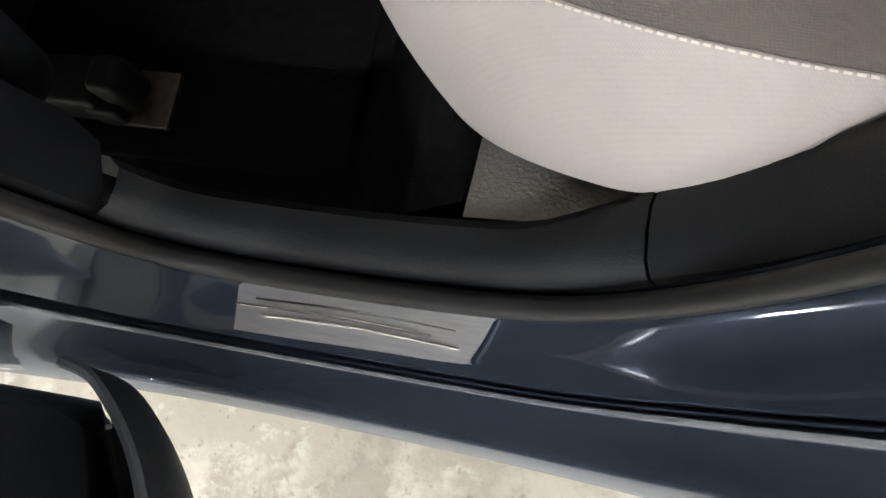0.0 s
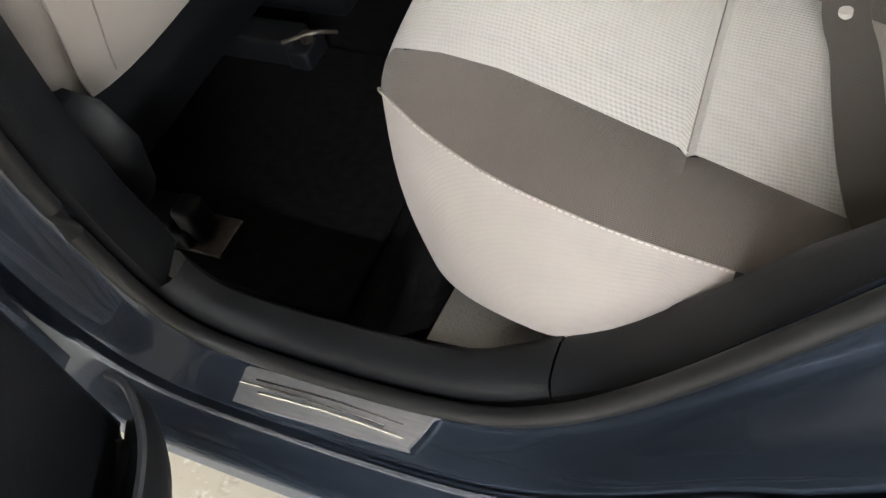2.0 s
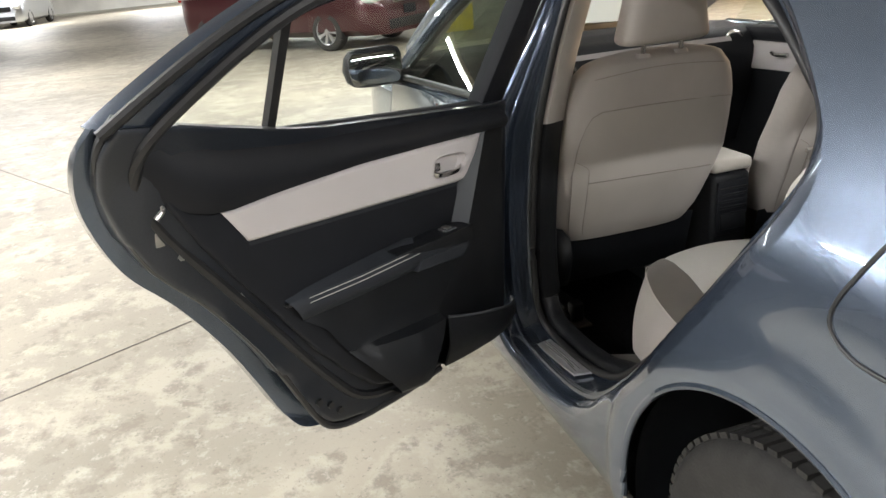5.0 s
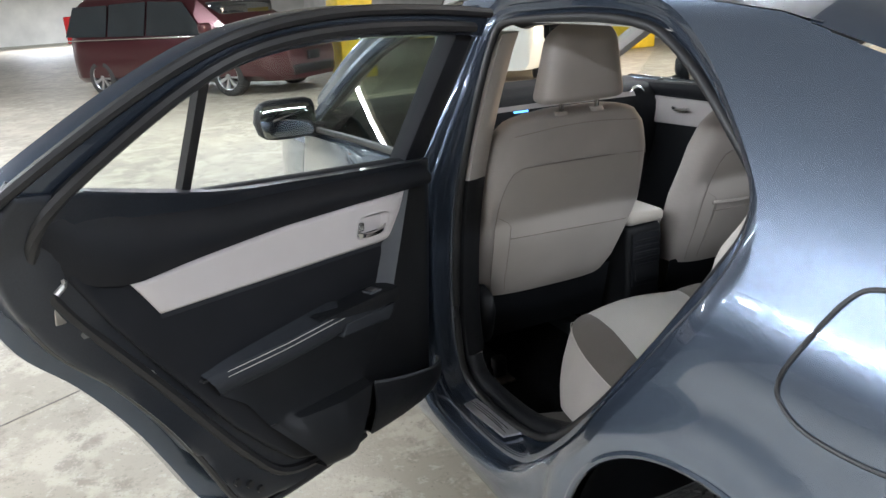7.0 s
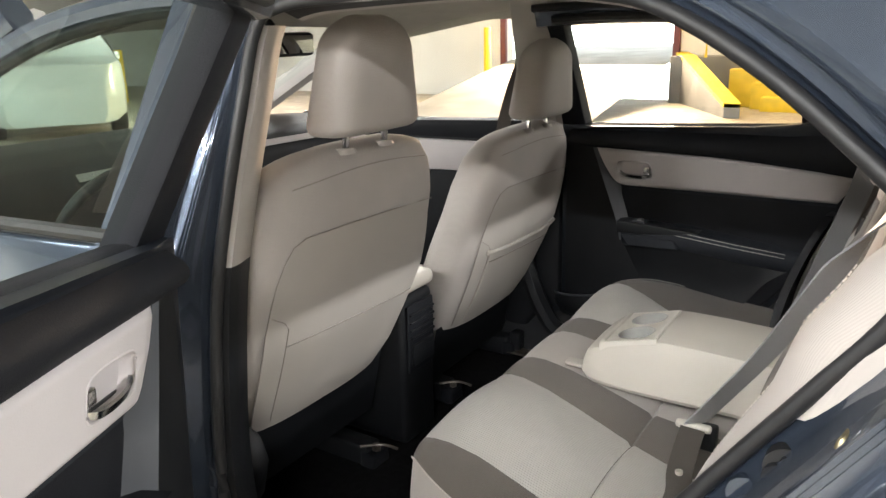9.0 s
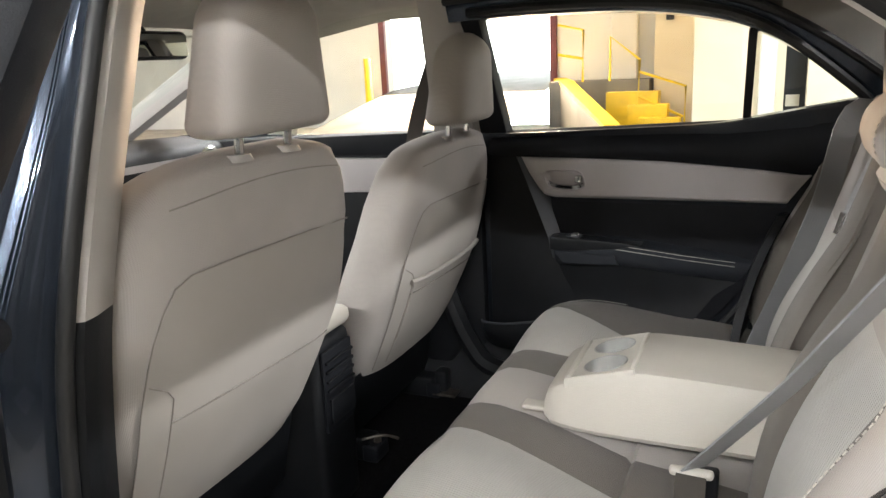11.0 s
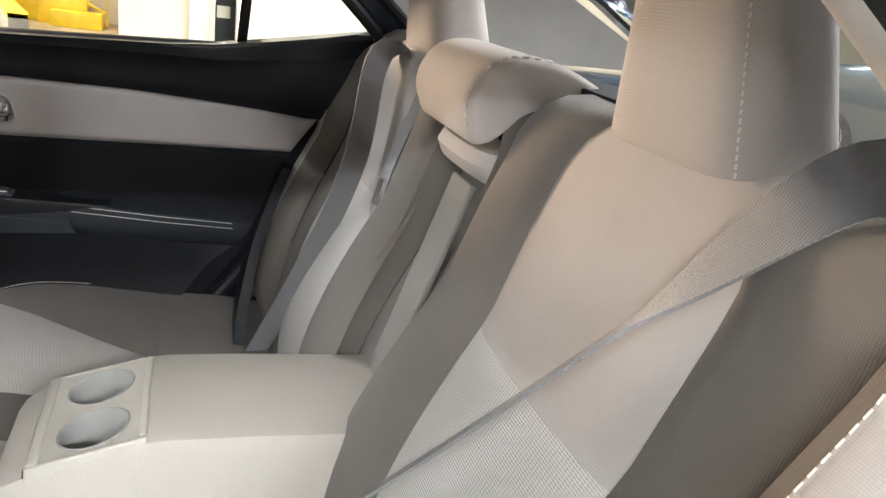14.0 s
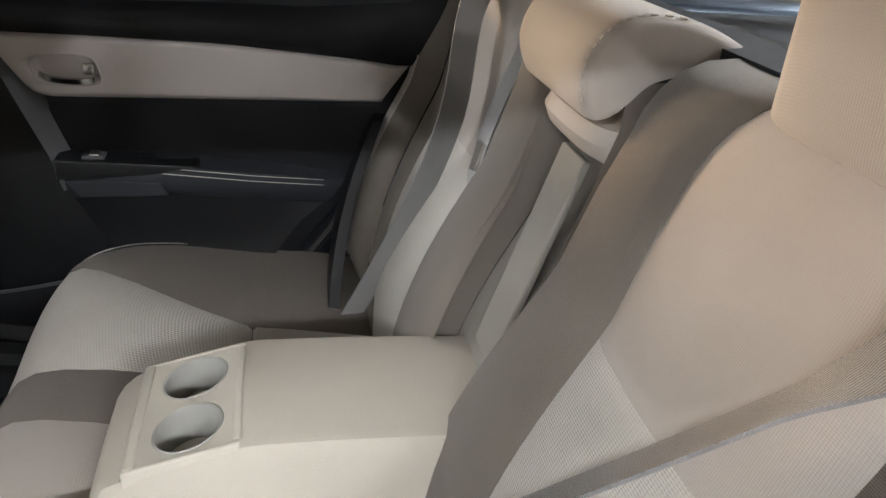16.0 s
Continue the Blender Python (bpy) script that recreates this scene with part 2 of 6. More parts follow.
def loft(name, rings, mat, parent=None, label="", closed=True, caps=True, smooth=True):
    n = len(rings[0])
    verts = [v for r in rings for v in r]
    faces = []
    for i in range(len(rings) - 1):
        for j in range(n if closed else n - 1):
            k = (j + 1) % n
            faces.append((i * n + j, i * n + k, (i + 1) * n + k, (i + 1) * n + j))
    if caps and closed:
        faces.append(tuple(range(n))[::-1])
        faces.append(tuple((len(rings) - 1) * n + j for j in range(n)))
    return obj(name, verts, faces, mat, parent, label, smooth)


def tube(name, path, r, mat, parent=None, label="", closed=False, sides=8, flat=1.0):
    path = [Vector(p) for p in path]
    rings, k = [], len(path)
    for i, p in enumerate(path):
        a = path[i - 1] if (i > 0 or closed) else p
        b = path[(i + 1) % k] if (i < k - 1 or closed) else p
        t = (b - a).normalized()
        side = t.cross(Vector((0, 0, 1)))
        if side.length < 1e-3:
            side = t.cross(Vector((0, 1, 0)))
        side.normalize()
        up = side.cross(t)
        rings.append([p + side * r * math.cos(q) * flat + up * r * math.sin(q) for q in [2 * math.pi * s / sides for s in range(sides)]])
    if closed:
        rings.append(rings[0])
    return loft(name, rings, mat, parent, label, caps=not closed)


def strip(name, path, across, width, thick, mat, parent=None, label=""):
    """A flat band along a path; across: its width direction at each point, or one for all."""
    rings = []
    path = [Vector(p) for p in path]
    for i, p in enumerate(path):
        t = (path[min(i + 1, len(path) - 1)] - path[max(i - 1, 0)]).normalized()
        a = Vector(across[i] if isinstance(across, list) else across)
        a = (a - t * a.dot(t)).normalized()
        n = t.cross(a)
        w, h = width / 2, thick / 2
        rings.append([p - a * w - n * h, p + a * w - n * h, p + a * w + n * h, p - a * w + n * h])
    return loft(name, rings, mat, parent, label)


def rbox(name, lo, hi, mat, parent=None, label="", bevel=0.01, seg=3, m=None):
    bm = bmesh.new()
    bmesh.ops.create_cube(bm, size=1)
    lo, hi = Vector(lo), Vector(hi)
    for v in bm.verts:
        v.co = Vector([(lo[i] + hi[i]) / 2 + v.co[i] * (hi[i] - lo[i]) for i in range(3)])
    bevel = min(bevel, 0.49 * min(hi[i] - lo[i] for i in range(3)))
    if bevel > 0:
        bmesh.ops.bevel(bm, geom=bm.edges[:], offset=bevel, segments=seg, affect="EDGES", profile=0.5)
    if m is not None:
        bmesh.ops.transform(bm, matrix=m, verts=bm.verts)
    return part(name, bm, mat, parent, label)


def plate(name, outline, depth0, depth1, mat, parent=None, label="", bevel=0.004, shape=None, seg=2):
    """An outline in (x, z), thick between depth0 and depth1 in y; shape(x, z): a shift of y."""
    bm = bmesh.new()
    a = [bm.verts.new((p[0], depth0, p[1])) for p in outline]
    f = bm.faces.new(a)
    ext = bmesh.ops.extrude_face_region(bm, geom=[f])
    moved = [g for g in ext["geom"] if isinstance(g, bmesh.types.BMVert)]
    for v in moved:
        v.co.y = depth1
    if bevel:
        rim = [e for e in bm.edges if abs(e.verts[0].co.y - depth1) < 1e-7 and abs(e.verts[1].co.y - depth1) < 1e-7]
        bmesh.ops.bevel(bm, geom=rim, offset=bevel, segments=seg, affect="EDGES", profile=0.5, clamp_overlap=True)
    bmesh.ops.triangulate(bm, faces=[q for q in bm.faces if len(q.verts) > 4])
    if shape:
        for v in bm.verts:
            v.co.y += shape(v.co.x, v.co.z)
    return part(name, bm, mat, parent, label)


def pillow(name, rings, mat, parent=None, label="", n=28, power=3.2):
    """Stacked rounded sections: rows of centre x, y, z and half sizes in x and y."""
    out = []
    for cx, cy, cz, hx, hy in rings:
        ring = []
        for s in range(n):
            q = 2 * math.pi * s / n
            c, d = math.cos(q), math.sin(q)
            k = (abs(c) ** power + abs(d) ** power) ** (-1 / power)
            ring.append(Vector((cx + hx * c * k, cy + hy * d * k, cz)))
        out.append(ring)
    return loft(name, out, mat, parent, label)


def interp(v, xs, ys):
    return float(np.interp(v, xs, ys))


def surface(name, fn, us, vs, mat, parent=None, label="", thick=0.0):
    """A sheet fn(u, v), with a rim turned back along thick (a vector) if given."""
    verts = [fn(u, v) for u in us for v in vs]
    n = len(vs)
    faces = [(i * n + j, i * n + j + 1, (i + 1) * n + j + 1, (i + 1) * n + j) for i in range(len(us) - 1) for j in range(n - 1)]
    if thick:
        k, t = len(verts), Vector(thick)
        verts += [Vector(v) + t for v in verts]
        faces += [tuple(a + k for a in f[::-1]) for f in faces]
        edge = [j for j in range(n)] + [i * n + n - 1 for i in range(1, len(us))] + [(len(us) - 1) * n + j for j in range(n - 2, -1, -1)] + [i * n for i in range(len(us) - 2, 0, -1)]
        for a, b in zip(edge, edge[1:] + edge[:1]):
            faces.append((a, b, b + k, a + k))
    return obj(name, verts, faces, mat, parent, label)


def lin(a, b, n):
    return [a + (b - a) * i / (n - 1) for i in range(n)]

# ---------------------------------------------------------------- the garage


def ground_z(x):
    return 0.02 if x > -2 else 0.02 + 0.002 * (x + 2)


floor = surface("floor", lambda u, v: Vector((u, v, ground_z(u))), lin(-48, 16, 65), lin(-16, 13.1, 3), CONCRETE)
tagged(floor, "worn beige concrete garage floor with stains and fine cracks", "floor", kind="structure")


def wall(name, lo, hi, mat, label):
    return tagged(rbox(name, lo, hi, mat, bevel=0), label, "wall", kind="structure")


wall("wall_east", (-48, 13.0, 0), (-6.15, 13.3, 3.7), WALL, "white painted concrete wall with stains and pipes")
wall("wall_over_door", (-6.15, 13.0, 3.2), (-2.84, 13.3, 3.7), WALL, "white painted lintel over the vehicle door")
wall("wall_landing", (-2.84, 13.0, 0), (-1.0, 13.3, 3.7), WALL, "grey-white painted wall behind the landing")
wall("wall_stair", (-1.0, 12.7, 0), (0.1, 13.0, 3.7), CREAM, "cream painted wall beside the yellow steps")
wall("wall_return", (-0.05, 9.0, 0), (0.1, 12.7, 3.7), CREAM, "cream painted return wall")
wall("wall_cream", (0.1, 9.0, 0), (0.93, 9.3, 3.7), CREAM, "cream painted garage wall")
wall("wall_cream_2", (1.16, 9.0, 0), (16, 9.3, 3.7), CREAM, "cream painted garage wall")
wall("wall_recess", (0.9, 9.25, 0), (1.2, 9.4, 3.7), BLACK, "dark door recess in the cream wall")
pil = root("wall_pilaster", "white painted pipe casing on the wall", "casing")
rbox("body", (0.66, 8.9, 0.02), (0.84, 9.01, 3.44), WALL, pil, bevel=0.02)
notice = root("notice", "small pale notice on the dark door", "notice")
rbox("sheet", (0.955, 9.235, 0.55), (1.1, 9.249, 0.68), PLASTIC, notice, bevel=0.001)
wall("wall_north", (-48.3, -16, 0), (-48, 13.3, 3.7), WALL, "white painted concrete end wall")
wall("wall_west", (-48, -16.3, 0), (16, -16, 3.7), WALL, "white painted concrete side wall")
wall("wall_south", (16, -16.3, 0), (16.3, 13.3, 3.7), WALL, "white painted concrete wall")
tagged(rbox("ceiling", (-48.3, -16.3, 3.45), (16.3, 13.4, 3.7), CEILING, bevel=0), "grey concrete garage ceiling", "ceiling", kind="structure")
tagged(rbox("backdrop", (-9.5, 17.5, -0.5), (0.5, 17.6, 5), DAY, bevel=0), "overexposed daylight outside the vehicle door", "backdrop", kind="structure")
ramp = surface("ramp", lambda u, v: Vector((u, v, interp(v, [9.0, 13.0, 17.5], [0.021, 0.72, 0.9]))), lin(-6.1, -2.86, 5), lin(9.0, 17.5, 9), GREYCONCRETE)
tagged(ramp, "grey concrete ramp rising to the vehicle door", "ramp", kind="structure")
for dx in (-6.25, -2.84):
    jamb = rbox("trim", (dx, 12.93, 0.02), (dx + 0.12, 13.02, 3.2), material("dark_red_door_frame", (0.11, 0.025, 0.03), 0.5, 0, 0.2, 6), bevel=0.01)
    tagged(jamb, "dark red steel edge of the vehicle door", "door frame", kind="structure")

# yellow steps, landing and handrails
steps = root("loading_steps", "yellow painted concrete steps up to a landing", "steps")
for a, b, y0, y1, top in ((-2.75, -1.05, 12.5, 13.0, 0.80), (-1.7, -0.86, 12.2, 12.5, 0.61), (-1.3, -0.68, 11.9, 12.2, 0.42), (-1.1, -0.46, 11.6, 11.9, 0.23)):
    rbox("step", (a, y0, 0), (b, y1 + 0.01, top), GREYCONCRETE if top > 0.7 else YELLOW, steps, bevel=0.012)
kerb = [[Vector((x + w, y, z)) for w, z in ((-0.1, 0.02), (-0.1, t), (0.12, t), (0.12, 0.02))] for x, y, t in ((-2.7, 13.0, 0.84), (-2.45, 12.5, 0.80), (-1.3, 10.6, 0.22))]
loft("kerb", kerb, GREYCONCRETE, steps, "grey concrete kerb beside the ramp", smooth=False)
cap = [[Vector((x + w, y, z)) for w, z in ((-0.11, t - 0.05), (-0.11, t + 0.012), (0.13, t + 0.012), (0.13, t - 0.05))] for x, y, t in ((-2.7, 13.0, 0.84), (-2.45, 12.5, 0.80), (-1.3, 10.6, 0.22))]
loft("kerb_cap", cap, YELLOW, steps, "yellow painted top of the kerb", smooth=False)
RAILS = [[(-2.45, 1.72), (-2.03, 1.62), (-2.04, 0.80)], [(-2.45, 1.25), (-2.03, 1.17)], [(-1.6, 0.80), (-1.59, 1.49), (-1.13, 1.12), (-1.15, 0.3)], [(-1.13, 0.93), (-0.42, 0.69), (-0.43, 0.05)], [(-1.15, 0.55), (-0.45, 0.22)]]
rail = root("handrail", "yellow painted steel handrail beside the steps", "handrail")
for run in RAILS:
    tube("rail", [(x, 12.0, z) for x, z in run], 0.022, YELLOW, rail)
boll = root("bollard", "yellow steel bollard beside the vehicle door", "bollard")
tube("pipe", [(-6.3, 12.5, 0.02), (-6.3, 12.5, 1.35)], 0.07, YELLOW, boll, sides=14)
duct = root("duct", "white painted vertical duct on the wall", "duct")
rbox("body", (-1.72, 12.75, 0.8), (-1.3, 12.99, 3.44), WALL, duct, bevel=0.02)
box = root("wall_box", "small dark electrical box on the cream wall", "electrical box")
rbox("body", (-0.82, 12.62, 1.72), (-0.70, 12.7, 1.9), BLACK, box, bevel=0.01)
pipe = root("wall_pipe", "thin grey pipe along the white wall", "pipe")
tube("run", [(-14, 12.93, 2.0), (-7, 12.93, 2.0)], 0.03, STEEL, pipe)
tube("drop", spline([(-9, 12.9, 2.0), (-9, 12.88, 1.5), (-8.8, 12.88, 1.3), (-8.6, 12.88, 1.6), (-8.6, 12.9, 2.0)], 6), 0.025, STEEL, pipe)
debris = root("wood_piece", "flat piece of brown wood lying on the floor", "plank")
rbox("board", (-6.9, 8.2, 0.01), (-6.1, 8.5, 0.07), material("brown_wood", (0.2, 0.11, 0.06), 0.7, 0, 0.3, 10), debris, bevel=0.006)


def column(x, y):
    c = root("column", "square concrete column painted white above yellow", "column", "columns of the garage")
    rbox("lower", (x, y, 0.0), (x + 0.7, y + 0.7, 1.45), YELLOW, c, bevel=0.03)
    rbox("upper", (x, y, 1.45), (x + 0.7, y + 0.7, 3.45), WALL, c, bevel=0.03)
    return c


column(-12.7, 3.74)
column(-12.7, 10.5)
yrail = root("guard_rail", "yellow steel guard rail behind the van", "guard rail")
for zz in (0.55, 1.05):
    tube("bar", [(-14.5, 2.5, zz), (-13.5, 9.5, zz)], 0.04, YELLOW, yrail)
for k in range(4):
    tube("post", [(-14.5 + k * 0.33, 2.5 + 2.33 * k, 0), (-14.5 + k * 0.33, 2.5 + 2.33 * k, 1.08)], 0.04, YELLOW, yrail)


def batten(tx, ty, ax, ay):
    fx = root("ceiling_light", "long fluorescent batten on the concrete ceiling", "ceiling light", "fluorescent lights")
    rbox("housing", (tx - 0.09 - 1.16 * ax, ty - 0.09 - 1.16 * ay, 3.36), (tx + 0.09 + 1.16 * ax, ty + 0.09 + 1.16 * ay, 3.449), WALL, fx, bevel=0.01)
    for s in (-0.05, 0.05):
        c = Vector((tx + s * ay, ty + s * ax, 3.335))
        tube("lamp", [c - Vector((ax, ay, 0)) * 1.2, c + Vector((ax, ay, 0)) * 1.2], 0.016, TUBE, fx)


for tx, ty in TUBES:
    batten(tx, ty, 0, 1)
for tx, ty in ROW:
    batten(tx, ty, 1, 0)
# joints sawn into the slab
for a, b in (((-6.0, -2.9), (-3.5, -1.5)), ((-3.5, -1.5), (-1.5, -0.4)), ((-0.84, -1.69), (-1.29, -0.82)), ((-0.84, -1.69), (-0.3, -2.9))):
    j = strip("floor_joint", [(*a, ground_z(a[0]) + 0.001), (*b, ground_z(b[0]) + 0.001)], (1, 0.3, 0), 0.008, 0.003, SEAM)
    tagged(j, "thin dark joint in the concrete floor", "joint", kind="structure")

# ---------------------------------------------------------------- other cars


def wheel_parts(parent, x, y, z, r, width, outer, nspoke=7):
    """A wheel with its axle along y; outer: the sign of the side that shows."""
    def ring(rad, dy, n=36):
        return [Vector((x + rad * math.cos(2 * math.pi * s / n), y + dy, z + rad * math.sin(2 * math.pi * s / n))) for s in range(n)]
    w = width / 2
    loft("tyre", [ring(r * 0.66, -w), ring(r * 0.90, -w * 1.04), ring(r * 0.975, -w * 0.86), ring(r, -w * 0.6), ring(r, w * 0.6), ring(r * 0.975, w * 0.86), ring(r * 0.90, w * 1.04), ring(r * 0.66, w), ring(r * 0.66, -w)], TYRE, parent, caps=False)
    loft("rim", [ring(r * 0.66, w * outer * 0.98), ring(r * 0.62, w * outer * 0.9), ring(r * 0.6, w * outer * 0.2), ring(r * 0.6, -w * outer * 0.8)], RIM, parent, caps=False)
    for s in range(nspoke):
        a = 2 * math.pi * s / nspoke
        d, e = Vector((math.cos(a), 0, math.sin(a))), Vector((-math.sin(a), 0, math.cos(a)))
        c = Vector((x, y + w * outer * 0.75, z))
        q = Vector((0, w * outer * 0.1, 0))
        rings = [[c + d * rr + e * hw + q, c + d * rr - e * hw + q, c + d * rr - e * hw * 1.2 - q * 2, c + d * rr + e * hw * 1.2 - q * 2] for rr, hw in ((r * 0.08, r * 0.06), (r * 0.35, r * 0.075), (r * 0.63, r * 0.11))]
        loft("spoke", rings, RIM, parent)
    loft("hub", [ring(0.05, w * outer * 0.6, 14), ring(0.05, w * outer * 0.88, 14), ring(0.03, w * outer * 0.92, 14)], RIM, parent)


def side_car(name, label, m, profile, width, paint, wheels, wr, glass_rows, front=True):
    """A car from its side outline: rows of x, z of bonnet, screens and roof; the sides tuck in above the belt."""
    car = root(name, label, "car")
    car.matrix_basis = m
    L0, L1 = profile[0][0], profile[-1][0]
    xs = lin(L0, L1, 60)
    px, pz = [p[0] for p in profile], [p[1] for p in profile]
    rings = []
    for x in xs:
        top = interp(x, px, pz)
        endin = 0.16 * (max(0, 1 - (x - L0) / 0.5) ** 2 + max(0, 1 - (L1 - x) / 0.5) ** 2) * width
        h = width / 2 - endin
        belt = min(top - 0.02, 0.98)
        tuck = max(0, (top - belt)) * 0.33
        half = [(-0.86 * h, 0.24), (-0.98 * h, 0.34), (-h, 0.62), (-0.985 * h, belt), (-(h - tuck) + 0.02, top - 0.09 * (top - belt) - 0.004), (-(h - tuck) * 0.8, top), (0, top + 0.012)]
        ring = half + [(-a, b) for a, b in half[-2::-1]]
        rings.append([Vector((x, a, b)) for a, b in ring])
    bm_ob = loft("body", [[m @ v for v in r] for r in rings], paint, car)
    for side in (-1, 1):
        for x in wheels:
            wheel_parts_m(car, m, x, side * (width / 2 - 0.11), wr, 0.21, side)
        for row in glass_rows:
            pts = []
            for x, z in row:
                top = interp(x, px, pz)
                belt = min(top - 0.02, 0.98)
                tuck = max(0, (z - belt)) * 0.30
                pts.append((x, side * (width / 2 - 0.004 - tuck), z))
            n = len(pts)
            v = [m @ Vector(p) for p in pts] + [m @ (Vector(p) + Vector((0, side * 0.006, 0))) for p in pts]
            f = [tuple(range(n)), tuple(range(n, 2 * n))] + [(i, (i + 1) % n, (i + 1) % n + n, i + n) for i in range(n)]
            obj("side_window", v, f, BLACKGLASS, car, "dark tinted side window")
    return car


def wheel_parts_m(parent, m, x, y, r, w, side):
    before = set(bpy.data.objects)
    wheel_parts(parent, x, y, r, r, w, side)
    for o in set(bpy.data.objects) - before:
        o.data.transform(m)


BLACKGLASS = material("dark_car_glass", (0.02, 0.024, 0.026), 0.06, 0, 0.2, 3, coat=1.0)
vm = pose(-13.05, 1.31, -0.01, 0, 0, 39)
van = side_car("minivan", "maroon minivan with dark tinted windows and alloy wheels", vm,
               [(-2.5, 0.75), (-2.45, 1.15), (-2.3, 1.6), (-2.0, 1.75), (0.2, 1.76), (0.8, 1.68), (1.55, 1.16), (2.2, 1.04), (2.48, 0.82), (2.56, 0.6)], 1.95, MAROON,
               (-1.53, 1.47), 0.335, [[(-2.3, 1.08), (-1.25, 1.06), (-1.25, 1.6), (-2.15, 1.6)], [(-1.2, 1.06), (-0.3, 1.05), (-0.3, 1.62), (-1.2, 1.61)], [(-0.25, 1.05), (1.1, 1.03), (0.55, 1.58), (-0.25, 1.62)]])


def on_van(name, lo, hi, mat, bevel=0.02, parent=None):
    return rbox(name, lo, hi, mat, parent or van, bevel=bevel, m=vm)


for s in (-1, 1):
    on_van("headlight", (2.2, s * 0.72 - 0.19, 0.76), (2.5, s * 0.72 + 0.19, 0.95), LAMPGLASS, 0.06)
    on_van("tail_light", (-2.47, s * 0.70 - 0.1, 0.95), (-2.3, s * 0.70 + 0.1, 1.45), material("red_lens", (0.4, 0.02, 0.02), 0.2), 0.03)
    on_van("side_mirror", (1.15, s * 1.08 - 0.11, 1.05), (1.3, s * 1.08 + 0.11, 1.22), MAROON, 0.05)
    on_van("belt_trim", (-2.2, s * 0.985 - 0.008, 1.0), (1.2, s * 0.985 + 0.008, 1.025), CHROME, 0.005)
on_van("grille", (2.42, -0.42, 0.72), (2.57, 0.42, 0.9), CHROME, 0.03)
for k in range(3):
    on_van("grille_bar", (2.5, -0.38, 0.745 + k * 0.05), (2.585, 0.38, 0.765 + k * 0.05), BLACK, 0.006)
on_van("lower_grille", (2.45, -0.6, 0.3), (2.57, 0.6, 0.48), BLACK, 0.03)
on_van("number_plate", (2.56, -0.16, 0.53), (2.6, 0.16, 0.68), SOFTBLACK, 0.008)
on_van("windscreen", (0.75, -0.72, 1.22), (1.3, 0.72, 1.55), BLACKGLASS, 0.08)

sm = pose(-38.5, -8.2, -0.05, 0, 0, -8)
suv = side_car("suv", "silver sport utility vehicle parked by the far wall", sm,
               [(-2.4, 0.7), (-2.35, 1.2), (-2.0, 1.72), (0.1, 1.75), (0.6, 1.66), (1.3, 1.18), (2.1, 1.08), (2.36, 0.85), (2.42, 0.6)], 1.9, SILVER, (-1.4, 1.45), 0.36,
               [[(-2.0, 1.15), (-0.2, 1.12), (-0.2, 1.62), (-1.8, 1.6)], [(-0.15, 1.12), (1.0, 1.12), (0.5, 1.56), (-0.15, 1.62)]])
for s in (-1, 1):
    rbox("headlight", (2.15, s * 0.72 - 0.16, 0.78), (2.38, s * 0.72 + 0.16, 0.95), LAMPGLASS, suv, bevel=0.05, m=sm)
    rbox("side_mirror", (0.95, s * 1.08 - 0.11, 1.1), (1.1, s * 1.08 + 0.11, 1.3), SILVER, suv, bevel=0.05, m=sm)
rbox("grille", (2.32, -0.5, 0.7), (2.45, 0.5, 0.92), BLACK, suv, bevel=0.03, m=sm)
rbox("bumper_grille", (2.34, -0.6, 0.32), (2.46, 0.6, 0.5), BLACK, suv, bevel=0.03, m=sm)
rbox("windscreen", (0.62, -0.7, 1.2), (0.95, 0.7, 1.58), BLACKGLASS, suv, bevel=0.05, m=sm)
SEDAN = [(-2.35, 0.72), (-2.3, 1.0), (-1.7, 1.1), (-0.9, 1.42), (0.2, 1.45), (1.2, 1.05), (2.0, 0.93), (2.28, 0.75), (2.34, 0.55)]
SEDANGLASS = [[(-1.45, 1.06), (-0.3, 1.03), (-0.3, 1.36), (-0.9, 1.33)], [(-0.24, 1.03), (0.95, 1.02), (0.2, 1.38), (-0.24, 1.37)]]


def sedan(label, x, y, turn, paint, lamp):
    m = pose(x, y, ground_z(x) - 0.005, 0, 0, turn)
    c = side_car("sedan", label, m, SEDAN, 1.8, paint, (-1.33, 1.35), 0.325, SEDANGLASS)
    for s in (-1, 1):
        rbox("headlight", (1.95, s * 0.68 - 0.17, 0.68), (2.27, s * 0.68 + 0.17, 0.82), lamp, c, bevel=0.05, m=m)
        rbox("side_mirror", (0.75, s * 1.0 - 0.1, 0.98), (0.88, s * 1.0 + 0.1, 1.12), paint, c, bevel=0.04, m=m)
        rbox("bumper_vent", (2.05, s * 0.7 - 0.14, 0.3), (2.3, s * 0.7 + 0.14, 0.55), BLACK, c, bevel=0.04, m=m)
    rbox("grille", (2.22, -0.55, 0.3), (2.38, 0.55, 0.56), BLACK, c, bevel=0.03, m=m)
    return c


sedan("white sedan with a black lower grille and amber lamps", -19.9, -6.4, 12, WHITECAR, AMBER)
sedan("white sedan parked across the garage floor", -10.6, 6.2, 150, WHITECAR, LAMPGLASS)
sedan("dark grey sedan standing behind the car", 7.5, 4.5, 100, material("dark_grey_car_paint", (0.06, 0.07, 0.075), 0.3, 0.6, 0.05, 300, coat=1.0), LAMPGLASS)

